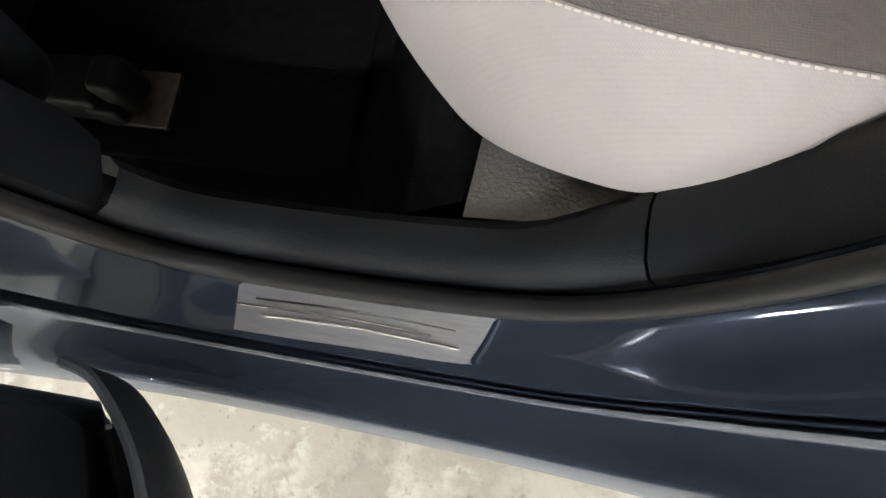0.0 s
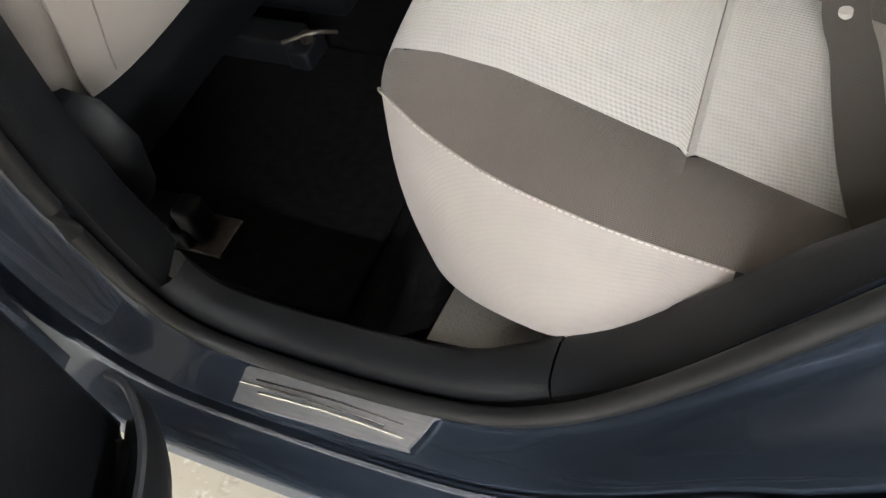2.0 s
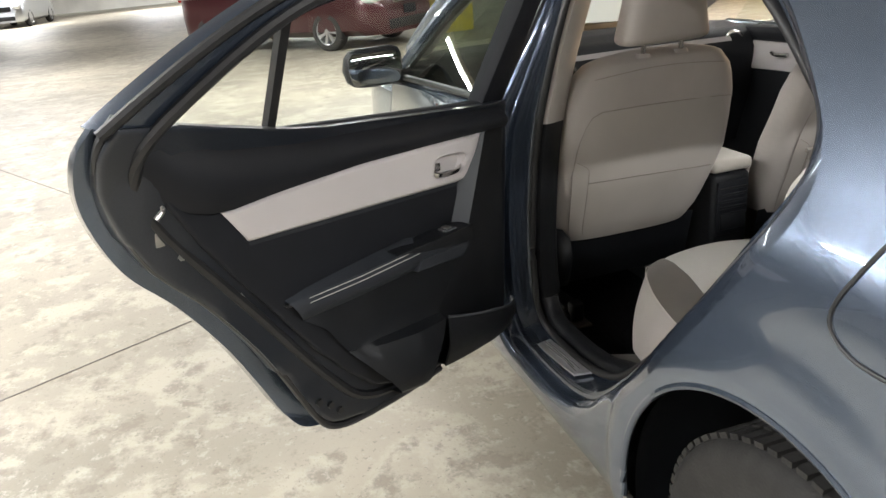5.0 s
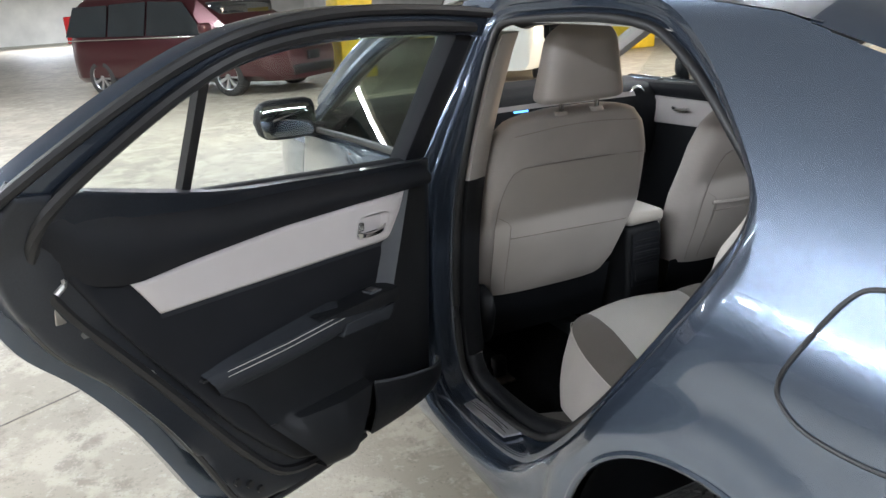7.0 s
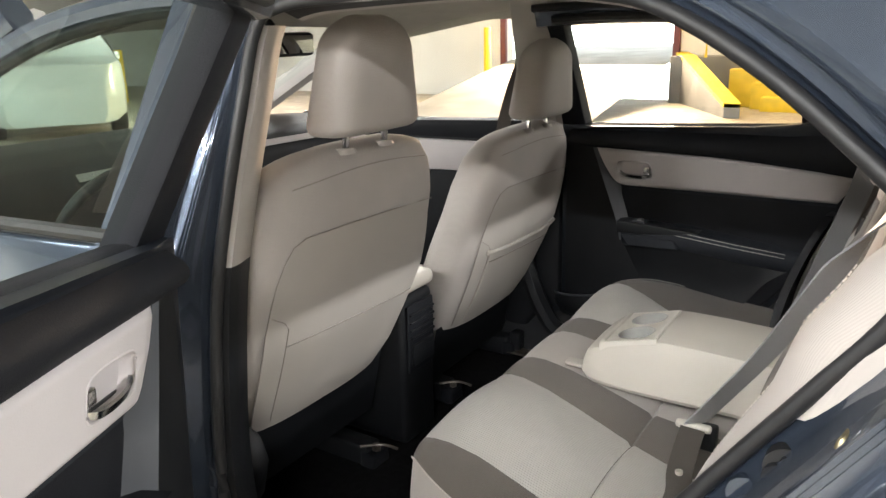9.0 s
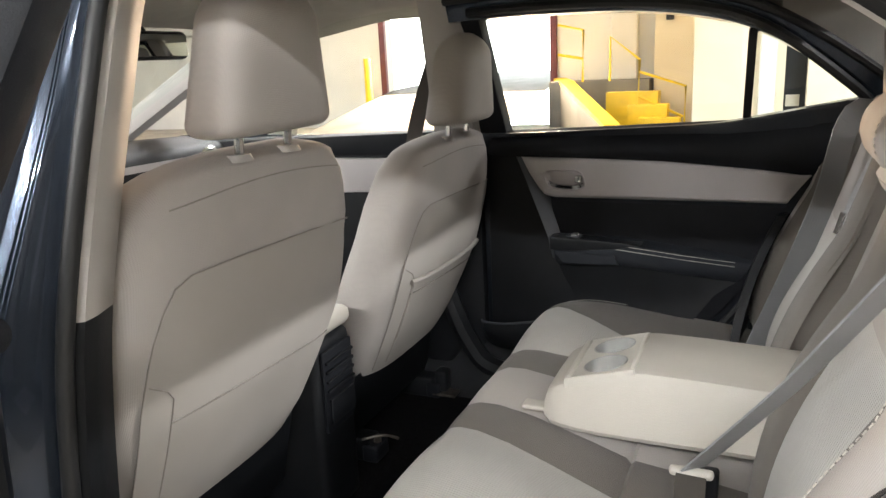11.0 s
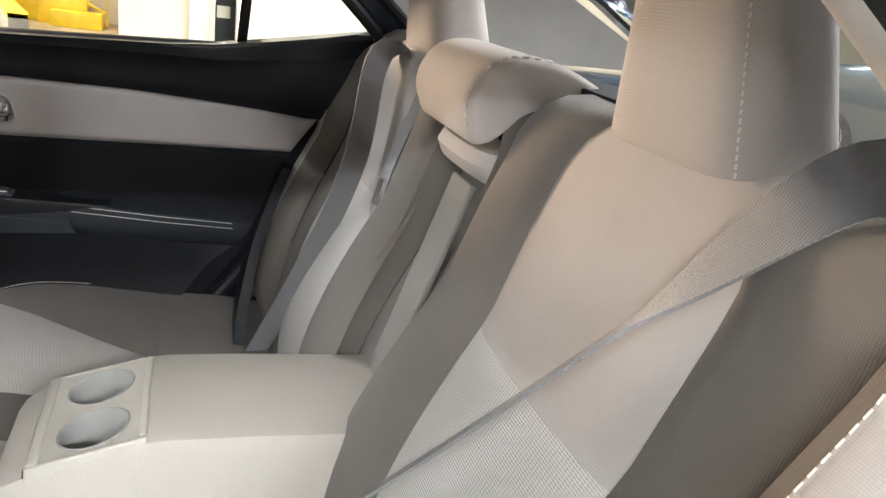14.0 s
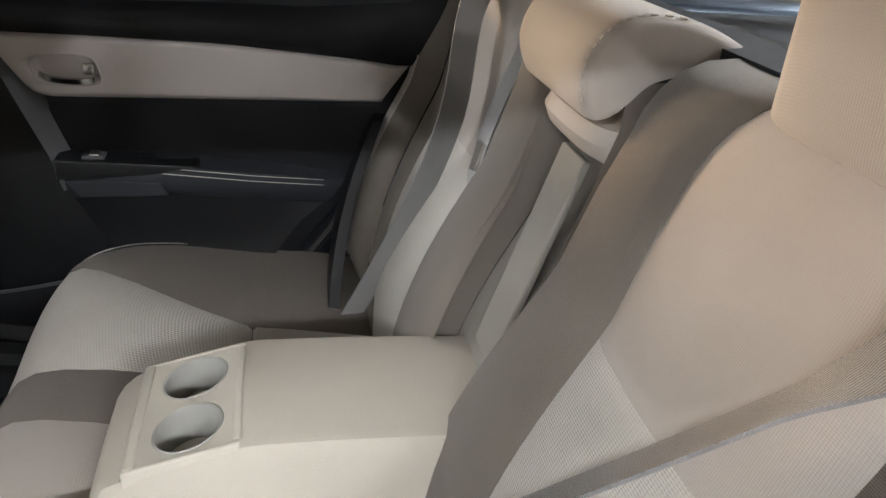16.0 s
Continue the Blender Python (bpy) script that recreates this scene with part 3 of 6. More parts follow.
# ---------------------------------------------------------------- the car: shell
YC = 0.955
car = root("car", "slate-blue metallic sedan with its rear door standing open", "car")
OPEN = spline([(0.085, 0.31, 1.345), (0.085, 0.262, 1.22), (0.07, 0.225, 1.07), (0.055, 0.20, 0.93), (0.045, 0.185, 0.77), (0.035, 0.18, 0.60), (0.045, 0.18, 0.46), (0.09, 0.178, 0.385), (0.18, 0.175, 0.367),
               (0.335, 0.175, 0.368), (0.45, 0.178, 0.385), (0.53, 0.187, 0.418), (0.61, 0.20, 0.49), (0.70, 0.22, 0.60), (0.80, 0.24, 0.74), (0.88, 0.25, 0.855), (0.96, 0.252, 0.97), (1.01, 0.252, 1.045),
               (1.03, 0.255, 1.11), (1.015, 0.262, 1.155), (0.95, 0.275, 1.215), (0.86, 0.295, 1.285), (0.76, 0.315, 1.345), (0.66, 0.33, 1.38), (0.48, 0.335, 1.395), (0.25, 0.33, 1.39), (0.13, 0.322, 1.38)], 4, True)
NO = len(OPEN)


def side_y(x, z):
    """The car's left flank."""
    y = interp(z, [0.16, 0.22, 0.28, 0.34, 0.5, 0.7, 0.85, 0.95, 1.0, 1.05, 1.1, 1.42], [0.13, 0.075, 0.052, 0.046, 0.044, 0.044, 0.05, 0.062, 0.08, 0.112, 0.14, 0.315])
    d = math.hypot(x - 1.2, z - 0.36)
    y -= 0.016 * max(0, min(1, (0.495 - d) / 0.035)) + 0.008 * max(0, 1 - abs(d - 0.45) / 0.16) if z < 0.95 else 0
    return y + 0.05 * max(0, (x - 1.5) / 0.6) ** 2


def smoothed_side(x, z):
    return sum(side_y(x, z + k * 0.02) for k in (-1.5, -0.75, 0, 0.75, 1.5)) / 5


def outward(i):
    t = OPEN[(i + 1) % NO] - OPEN[i - 1]
    return Vector((-t.z, 0, t.x)).normalized() * -1.0


def spread(i):
    """How wide the painted frame is round the opening."""
    p = OPEN[i]
    n = outward(i)
    if n.z < -0.5 and p.z < 0.6:
        return 0.055
    if n.x > 0.35 and p.z < 1.12:
        return 0.115
    if n.x < -0.5:
        return 0.06
    return 0.05


SPREAD = [spread(i) for i in range(NO)]
for _ in range(10):
    SPREAD = [(SPREAD[i - 1] + SPREAD[i] * 2 + SPREAD[(i + 1) % NO]) / 4 for i in range(NO)]
PROFILE = [(-0.10, -0.06), (0.0, 0.0), (0.10, 0.06), (0.16, 0.14), (0.20, 0.30), (0.24, 0.46), (0.26, 0.50), (0.38, 0.515), (0.30, 0.535), (0.42, 0.55), (0.35, 0.57), (0.50, 0.585), (0.56, 0.61), (0.60, 0.80), (0.64, 0.88), (0.74, 0.94), (1.0, 1.0)]


def frame_ring(f, g):
    ring = []
    for i in range(NO):
        q = OPEN[i] + outward(i) * SPREAD[i] * f
        ye = smoothed_side(q.x, q.z)
        e = OPEN[i] + outward(i) * SPREAD[i]
        ye = smoothed_side(e.x, e.z)
        ring.append(Vector((q.x, OPEN[i].y + (ye - OPEN[i].y) * g, q.z)))
    return ring


RINGS = [frame_ring(f, g) for f, g in PROFILE]
loft("door_frame", RINGS, JAMB, car, "glossy blue door frame in body paint, dark reflections put into its colour", caps=False)
EDGE = [(v.x, v.z) for v in RINGS[-1]]
tube("door_seal", [p + outward(i) * -0.008 + Vector((0, -0.006, 0)) for i, p in enumerate(OPEN)], 0.0105, SEAL, car, "black rubber door seal", closed=True, sides=10)


def inside(poly, x, z):
    hit, n = False, len(poly)
    for i in range(n):
        (x1, z1), (x2, z2) = poly[i], poly[i - 1]
        if (z1 > z) != (z2 > z) and x < (x2 - x1) * (z - z1) / (z2 - z1) + x1:
            hit = not hit
    return hit


ROOFLINE = [(-1.3, 1.06), (-1.0, 1.18), (-0.6, 1.36), (-0.2, 1.425), (0.3, 1.44), (0.7, 1.432), (1.0, 1.395), (1.3, 1.31), (1.6, 1.19), (1.8, 1.10), (2.2, 1.07)]


def roof_z(x):
    return interp(x, [p[0] for p in ROOFLINE], [p[1] for p in ROOFLINE])


def flank(name, x0, x1, z0, keep, holes, mat, label, step=0.0125):
    """The outer skin as a fine net, whose border is drawn onto the given outlines."""
    nx, nz = int((x1 - x0) / step), int((1.45 - z0) / step)
    pts = {}
    segs = [(h[i - 1], h[i]) for h in holes for i in range(len(h))]
    sa = np.array([s[0] for s in segs])
    sb = np.array([s[1] for s in segs])
    sd = sb - sa
    ok = {}
    for i in range(nx + 1):
        for k in range(nz + 1):
            x, z = x0 + i * step, z0 + k * step
            ok[i, k] = keep(x, z) and not any(inside(h, x, z) for h in holes)
    verts, index, faces = [], {}, []
    for i in range(nx):
        for k in range(nz):
            quad = [(i, k), (i + 1, k), (i + 1, k + 1), (i, k + 1)]
            if sum(ok[q] for q in quad) >= 1 and keep(x0 + (i + 0.5) * step, z0 + (k + 0.5) * step):
                faces.append(quad)
    for quad in faces:
        for q in quad:
            if q not in index:
                x, z = x0 + q[0] * step, z0 + q[1] * step
                border = not ok[q]
                if border:
                    p = np.array([x, z])
                    t = np.clip(((p - sa) * sd).sum(1) / (sd ** 2).sum(1), 0, 1)
                    near = sa + sd * t[:, None]
                    d = np.hypot(*(near - p).T)
                    j = d.argmin()
                    if d[j] < step * 2.2:
                        x, z = near[j]
                index[q] = len(verts)
                verts.append((x, smoothed_side(x, z), min(z, roof_z(x))))
    me = bpy.data.meshes.new(name)
    me.from_pydata(verts, [], [[index[q] for q in f] for f in faces])
    me.materials.append(mat)
    me.polygons.foreach_set("use_smooth", [True] * len(me.polygons))
    normals = []
    for x, y, z in verts:
        e = 0.012
        gx = (smoothed_side(x + e, z) - smoothed_side(x - e, z)) / (2 * e)
        gz = (smoothed_side(x, z + e) - smoothed_side(x, z - e)) / (2 * e)
        normals.append(Vector((gx, -1, gz)).normalized())
    me.normals_split_custom_set_from_vertices(normals)
    ob = new(name, me)
    ob.parent = car
    return tagged(ob, label)


ARCH = [(1.2 + 0.405 * math.cos(a), 0.365 + 0.405 * math.sin(a)) for a in lin(math.radians(-20), math.radians(200), 46)] + [(0.80, 0.1), (1.6, 0.1)]
flank("quarter_panel", -0.09, 2.2, 0.2, lambda x, z: z <= roof_z(x) + 0.012 and (x > 0.62 or z < 0.5 or z > 1.2 or x < 0.06), [EDGE, ARCH], PAINT, "blue metallic rear quarter panel")
# wheel, arch lining, fuel flap
wheel = new("wheel")
wheel.parent = car
wheel_parts(wheel, 1.19, 0.165, 0.338, 0.317, 0.19, -1, 10)
for k in range(64):
    a = 2 * math.pi * k / 64
    for w0, w1 in ((-0.075, -0.03), (-0.022, 0.022), (0.03, 0.075)):
        c, d = Vector((math.cos(a), 0, math.sin(a))), Vector((-math.sin(a), 0, math.cos(a)))
        if not -0.3 < math.sin(a):
            continue
        b = Vector((1.19, 0.165, 0.338))
        s = 0.3 * (w0 + w1)
        rings = [[b + c * r + d * (q + s * 0.3) + Vector((0, w, 0)) for q, w in ((-0.011, w0), (0.011, w0), (0.011, w1), (-0.011, w1))] for r in (0.312, 0.3225)]
        loft("tread_block", rings, TYRE, wheel, smooth=False)
liner = [[Vector((1.2 + r * math.cos(a), y, 0.365 + r * math.sin(a))) for a in lin(math.radians(-15), math.radians(195), 30)] for r, y in ((0.402, 0.055), (0.42, 0.10), (0.42, 0.42), (0.05, 0.43))]
loft("arch_liner", liner, BLACK, car, "black plastic wheel arch liner", closed=False, caps=False)
tube("arch_lip", [Vector((1.2 + 0.403 * math.cos(a), smoothed_side(1.2 + 0.42 * math.cos(a), 0.365 + 0.42 * math.sin(a)) + 0.004, 0.365 + 0.403 * math.sin(a))) for a in lin(math.radians(0), math.radians(185), 40)], 0.008, PAINT, car)
flap = [(p.x, p.z) for p in spline([(1.243, 0, 0.955), (1.262, 0, 1.02), (1.285, 0, 1.072), (1.32, 0, 1.092), (1.42, 0, 1.100), (1.505, 0, 1.098), (1.54, 0, 1.07), (1.535, 0, 0.97), (1.50, 0, 0.938), (1.40, 0, 0.914), (1.31, 0, 0.910), (1.262, 0, 0.925)], 5, True)]
tube("fuel_flap_gap", [Vector((x, smoothed_side(x, z) - 0.0005, z)) for x, z in flap], 0.0035, SEAL, car, "dark gap round the fuel filler flap", closed=True, sides=6)

# shell inside: floor, sill, roof, far side
rbox("floor_pan", (-1.4, 0.25, 0.20), (0.30, 1.66, 0.235), CARPET, car, "black carpet of the footwell", bevel=0.01)
rbox("underbody", (-1.9, 0.12, 0.17), (2.2, 1.8, 0.2), BLACK, car, bevel=0.01)
mat_top = rbox("floor_mat", (-0.42, 0.30, 0.236), (0.20, 0.80, 0.248), CARPET, bevel=0.005)
tagged(mat_top, "black carpet floor mat in the rear footwell", "floor mat")
def trim_row(i):
    """Across the inner trim at one point of the opening: over the seal, along the top, down inside."""
    p, n = OPEN[i], outward(i) * -1.0
    flat = max(0.0, min(1.0, (0.50 - p.x) / 0.2))
    slim = interp(p.x, [0.48, 0.58], [1.0, 0.35])
    wide = interp(p.x, [0.44, 0.56, 0.70, 0.85], [1.0, 1.42, 1.25, 0.65])
    return [p + n * a * slim + Vector((0, b * wide, 0)) for a, b in ((-0.005, 0.006), (0.020, 0.009), (0.032, 0.018), (0.036, 0.034), (0.034, 0.050), (0.024 - 0.01 * flat, 0.061), (-0.02 * flat, 0.067), (-0.10 * flat - 0.01, 0.072))]


JOINT = min(range(20, 70), key=lambda i: abs(OPEN[i].x - 0.53) + (1 if OPEN[i].z > 0.6 else 0))
START = min(range(10, 40), key=lambda i: abs(OPEN[i].z - 0.44))
END = min(range(50, 90), key=lambda i: abs(OPEN[i].x - 0.985) + (1 if OPEN[i].z > 1.06 else 0))
rows = [trim_row(i) for i in range(START, JOINT + 1)]
loft("sill_trim", rows, BLACK, car, "black plastic inner sill trim", closed=False, caps=False)
rows = [[v + Vector((0.0025, 0, 0.001)) for v in trim_row(i)] for i in range(JOINT, END + 1)]
loft("rear_side_trim", rows, BLACK, car, "black plastic trim beside the seat", closed=False, caps=False)
PB = [i for i in range(0, START + 1)]
up = [i for i in PB if OPEN[i].z >= 0.965]
dn = [i for i in PB if OPEN[i].z <= 0.975]


def pillar_row(i):
    p = OPEN[i]
    return [p + Vector((a, b, 0)) for a, b in ((0.004, 0.006), (0.016, 0.014), (0.012, 0.035), (-0.005, 0.075), (-0.05, 0.10), (-0.14, 0.08))]


loft("pillar_lower_trim", [pillar_row(i) for i in dn], BLACK, car, "black lower pillar trim", closed=False, caps=False)
loft("pillar_upper_trim", [pillar_row(i) for i in up] , PILLAR, car, "light grey upper pillar trim", closed=False, caps=False)


def roof_point(x, f, drop=0.0):
    y = 0.318 + (2 * YC - 2 * 0.318) * f
    return Vector((x, y, roof_z(x) - drop + 0.035 * (1 - (2 * f - 1) ** 4)))


surface("roof", lambda x, f: roof_point(x, f), lin(-0.62, 1.05, 24), lin(0, 1, 17), PAINT, car, "blue metallic roof")
surface("headliner", lambda x, f: roof_point(x, f, 0.035 + 0.03 * abs(2 * f - 1) ** 6), lin(-0.62, 1.06, 24), lin(0.0, 1, 17), HEADLINER, car, "grey felt headliner")
# rail trim inside over the open door
surface("seal_lip", lambda i, f: OPEN[int(i)] + outward(int(i)) * -(0.002 + 0.020 * f) + Vector((0, 0.006 + 0.046 * f, 0)), list(range(70, 106)), lin(0, 1, 4), SEAL, car, "black inner lip of the door seal")
surface("roof_rail_trim", lambda i, f: OPEN[int(i)] + outward(int(i)) * -(0.022 + 0.004 * math.sin(f * 2.6)) + Vector((0, 0.052 + 0.026 * f, 0.004 * f * f)), list(range(72, 106)), lin(0, 1, 6), PILLAR, car, "light grey roof edge trim")
# rear window, shelf, far pillar
GL = [(1.06, 1.385), (1.22, 1.335), (1.45, 1.24), (1.68, 1.115)]


def rear_glass(k, f):
    x, z = GL[0][0] + (GL[-1][0] - GL[0][0]) * k, interp(k, [0, 0.26, 0.63, 1], [g[1] for g in GL])
    half = 0.57 + 0.05 * k
    return Vector((x + 0.05 * (1 - (2 * f - 1) ** 2), YC - half + 2 * half * f, z + 0.012 * (1 - (2 * f - 1) ** 2)))


rw = surface("rear_window", rear_glass, lin(0, 1, 12), lin(0, 1, 16), GLASS, car, "sloping rear window glass")
rw.visible_shadow = False
strip("rear_window_edge", [rear_glass(k, 1.0) + Vector((0, 0.01, -0.005)) for k in lin(0, 1, 12)], (0, 1, 0), 0.035, 0.01, SEAL, car)
strip("rear_window_edge", [rear_glass(k, 0.0) + Vector((0, -0.01, -0.005)) for k in lin(0, 1, 12)], (0, 1, 0), 0.035, 0.01, SEAL, car)
strip("rear_window_edge", [rear_glass(0, f) + Vector((-0.01, 0, 0)) for f in lin(0, 1, 12)], (1, 0, -0.3), 0.03, 0.01, SEAL, car)
rbox("parcel_shelf", (1.05, 0.3, 1.03), (1.72, 1.62, 1.055), SLATE, car, "dark grey felt parcel shelf", bevel=0.006)
rbox("shelf_vent", (1.2, 1.2, 1.054), (1.45, 1.45, 1.06), BLACK, car, bevel=0.002)
FARWIN = spline([(0.45, 1.61, 1.345), (0.62, 1.62, 1.315), (0.75, 1.635, 1.28), (0.86, 1.65, 1.215), (0.98, 1.66, 1.13), (1.04, 1.66, 1.05)], 4)


def far_pillar(k, f):
    a = FARWIN[int(round(k * (len(FARWIN) - 1)))]
    b = Vector((interp(k, [0, 0.3, 1], [0.9, 1.06, 1.68]), interp(k, [0, 0.3, 1], [1.50, 1.53, 1.58]), interp(k, [0, 0.3, 1], [1.425, 1.385, 1.10])))
    return a + (b - a) * f + Vector((0, 0.045 * math.sin(f * math.pi), 0.01 * math.sin(f * math.pi)))


surface("rear_pillar_trim", far_pillar, lin(0, 1, 21), lin(0, 1, 8), HEADLINER, car, "grey rear pillar trim")
for side in (1, -1):
    surface("rear_pillar_skin", lambda x, f: Vector((x, YC + side * (0.64 - 0.13 * f - 0.03 * max(0, x - 1.3)), roof_z(x) - 0.004 + 0.038 * math.sin(f * math.pi * 0.55) * max(0.1, 1 - max(0, x - 1.2) / 0.5))), lin(1.03, 1.78, 20), lin(0, 1, 9), PAINT, car, "blue metallic rear pillar")
# dash, windscreen, far front door
rbox("bulkhead", (-1.62, 0.2, 0.2), (-1.5, 1.7, 0.95), BLACK, car, bevel=0.02)


def dash(k, f):
    x = interp(k, [0, 0.3, 0.5, 0.62, 0.8, 1], [-1.55, -1.1, -0.93, -0.87, -0.9, -0.98])
    z = interp(k, [0, 0.3, 0.5, 0.62, 0.8, 1], [1.0, 1.03, 1.005, 0.93, 0.75, 0.5])
    return Vector((x + 0.04 * (2 * f - 1) ** 2, 0.24 + 1.42 * f, z))


surface("dashboard", dash, lin(0, 1, 24), lin(0, 1, 14), SOFTBLACK, car, "black dashboard with a soft top")
surface("dash_panel", lambda k, f: dash(0.54 + 0.03 * k, 0.22 + 0.7 * f) + Vector((0.008, 0, 0.004)), lin(0, 1, 5), lin(0, 1, 10), TRIM, car, "light grey dashboard strip")
rbox("centre_stack", (-0.95, 0.82, 0.62), (-0.84, 1.1, 0.92), BLACK, car, "gloss black centre stack", bevel=0.02)
rbox("radio_display", (-0.842, 0.86, 0.79), (-0.836, 1.06, 0.90), material("dark_screen", (0.01, 0.011, 0.013), 0.1, 0, 0.1, 5, coat=1), car, bevel=0.002)
for k, (yy, zz, mm) in enumerate(((0.885, 0.84, SCREEN), (0.885, 0.82, SCREEN), (0.90, 0.865, SCREENRED), (0.94, 0.865, SCREEN), (0.89, 0.72, SCREEN), (0.92, 0.72, SCREEN))):
    rbox("display_segment", (-0.8362, yy, zz), (-0.8352, yy + 0.022, zz + 0.008), mm, car, bevel=0)
rbox("clock_display", (-0.893, 0.93, 0.945), (-0.889, 1.0, 0.962), SCREEN, car, bevel=0)
for yy in (0.44, 0.52, 0.60):
    rbox("gauge_light", (-0.89, yy, 0.93), (-0.885, yy + 0.04, 0.945), SCREENRED if yy > 0.5 else SCREEN, car, bevel=0)
vent = new("round_vent")
vent.parent = car
tube("ring", [(-0.88, 1.57 + 0.045 * math.cos(a), 0.955 + 0.045 * math.sin(a)) for a in lin(0, 2 * math.pi * 23 / 24, 24)], 0.008, CHROME, vent, closed=True)
pillow("bezel", [(-0.89, 1.57, 0.92, 0.01, 0.03), (-0.885, 1.57, 0.955, 0.012, 0.042), (-0.89, 1.57, 0.99, 0.01, 0.03)], BLACK, vent)
wheel_s = root("steering_wheel", "black leather steering wheel", "steering wheel", of=car)
sc, sn = Vector((-0.70, 0.54, 0.86)), Matrix.Rotation(radians(-65), 3, "Y")
tube("rim", [sc + sn @ Vector((0.18 * math.cos(a), 0.18 * math.sin(a), 0)) for a in lin(0, 2 * math.pi * 31 / 32, 32)], 0.015, BLACK, wheel_s, closed=True, sides=10)
for a in (0.1, math.pi - 0.1, 1.5 * math.pi):
    tube("spoke", [sc + sn @ Vector((0.06 * math.cos(a), 0.06 * math.sin(a), -0.03)), sc + sn @ Vector((0.175 * math.cos(a), 0.175 * math.sin(a), 0))], 0.016, BLACK, wheel_s)
tube("column", [sc + sn @ Vector((0, 0, -0.05)), sc + sn @ Vector((0, 0, -0.3))], 0.06, BLACK, wheel_s, sides=14)
ws = surface("windscreen", lambda k, f: Vector((-1.35 + 0.72 * k + 0.0 - 0.12 * (1 - (2 * f - 1) ** 2), 0.27 + 0.06 * k + (1.37 - 0.12 * k) * f, 1.035 + 0.345 * k)), lin(0, 1, 8), lin(0, 1, 12), GLASS, car, "windscreen glass")
ws.visible_shadow = False
for sgn in (-1, 1):
    pts = [(-1.36, YC + sgn * 0.70, 1.03), (-1.0, YC + sgn * 0.675, 1.21), (-0.62, YC + sgn * 0.63, 1.385)]
    tube("windscreen_pillar", spline(pts, 6), 0.045, PILLAR if sgn > 0 else PAINT, car, "windscreen pillar", flat=0.8)
tube("windscreen_pillar_trim", spline([(-1.34, 0.30, 1.03), (-1.0, 0.325, 1.20), (-0.62, 0.37, 1.37)], 6), 0.03, PILLAR, car, "light grey pillar trim")
mir = root("rear_view_mirror", "dark rear-view mirror under the roof", "mirror", of=car)
rbox("housing", (-0.52, 0.84, 1.27), (-0.49, 1.09, 1.335), BLACK, mir, bevel=0.014)
rbox("glass", (-0.4895, 0.85, 1.278), (-0.487, 1.08, 1.327), MIRROR, mir, bevel=0.001)
tube("stalk", [(-0.51, 0.965, 1.33), (-0.58, 0.965, 1.40)], 0.012, BLACK, mir)

# ---------------------------------------------------------------- doors, built shut on the near side: x back, y inwards
HINGE = Vector((0.0, 0.06, 0.85))
DOORM = Matrix.Translation(HINGE + Vector((0, 0, 0.02))) @ Matrix.Rotation(radians(-63.3), 4, "Z") @ Matrix.Rotation(radians(-3.7), 4, "Y") @ Matrix.Translation(-HINGE)
FARM = Matrix.Translation((0, 1.80, 0)) @ Matrix.Diagonal((1, -1, 1, 1))
DOORLINE = [(p.x, p.z) for p in spline([(0.03, 0, 0.385), (0.2, 0, 0.36), (0.42, 0, 0.322), (0.6, 0, 0.312), (0.69, 0, 0.325), (0.735, 0, 0.375), (0.785, 0, 0.47), (0.855, 0, 0.595), (0.945, 0, 0.72), (1.045, 0, 0.83), (1.105, 0, 0.96), (1.118, 0, 1.065), (1.09, 0, 1.122)], 5)]
UPLINE = [(p.x, p.z) for p in spline([(1.09, 0, 1.122), (0.96, 0, 1.222), (0.82, 0, 1.31), (0.69, 0, 1.362), (0.5, 0, 1.392), (0.25, 0, 1.40), (0.03, 0, 1.395)], 5)]
BELTZ = ([0.0, 0.1, 0.4, 0.7, 0.85, 1.0], [1.035, 1.035, 1.045, 1.058, 1.085, 1.115])


BANDTOP = ([0.07, 0.16, 0.35, 0.55, 0.672, 0.775, 0.888, 0.96, 1.03], [0.978, 0.976, 0.973, 0.967, 0.957, 0.948, 0.934, 0.950, 1.0])
POCKET = spline([(0.025, 0.176, 0.476), (0.05, 0.205, 0.480), (0.12, 0.238, 0.494), (0.22, 0.252, 0.516), (0.30, 0.253, 0.534), (0.350, 0.248, 0.546)], 5)


def lean(x, z):
    """How far the side tucks in above the belt line."""
    return 0 if z < 1.0 else (z - 1.0) * 0.52


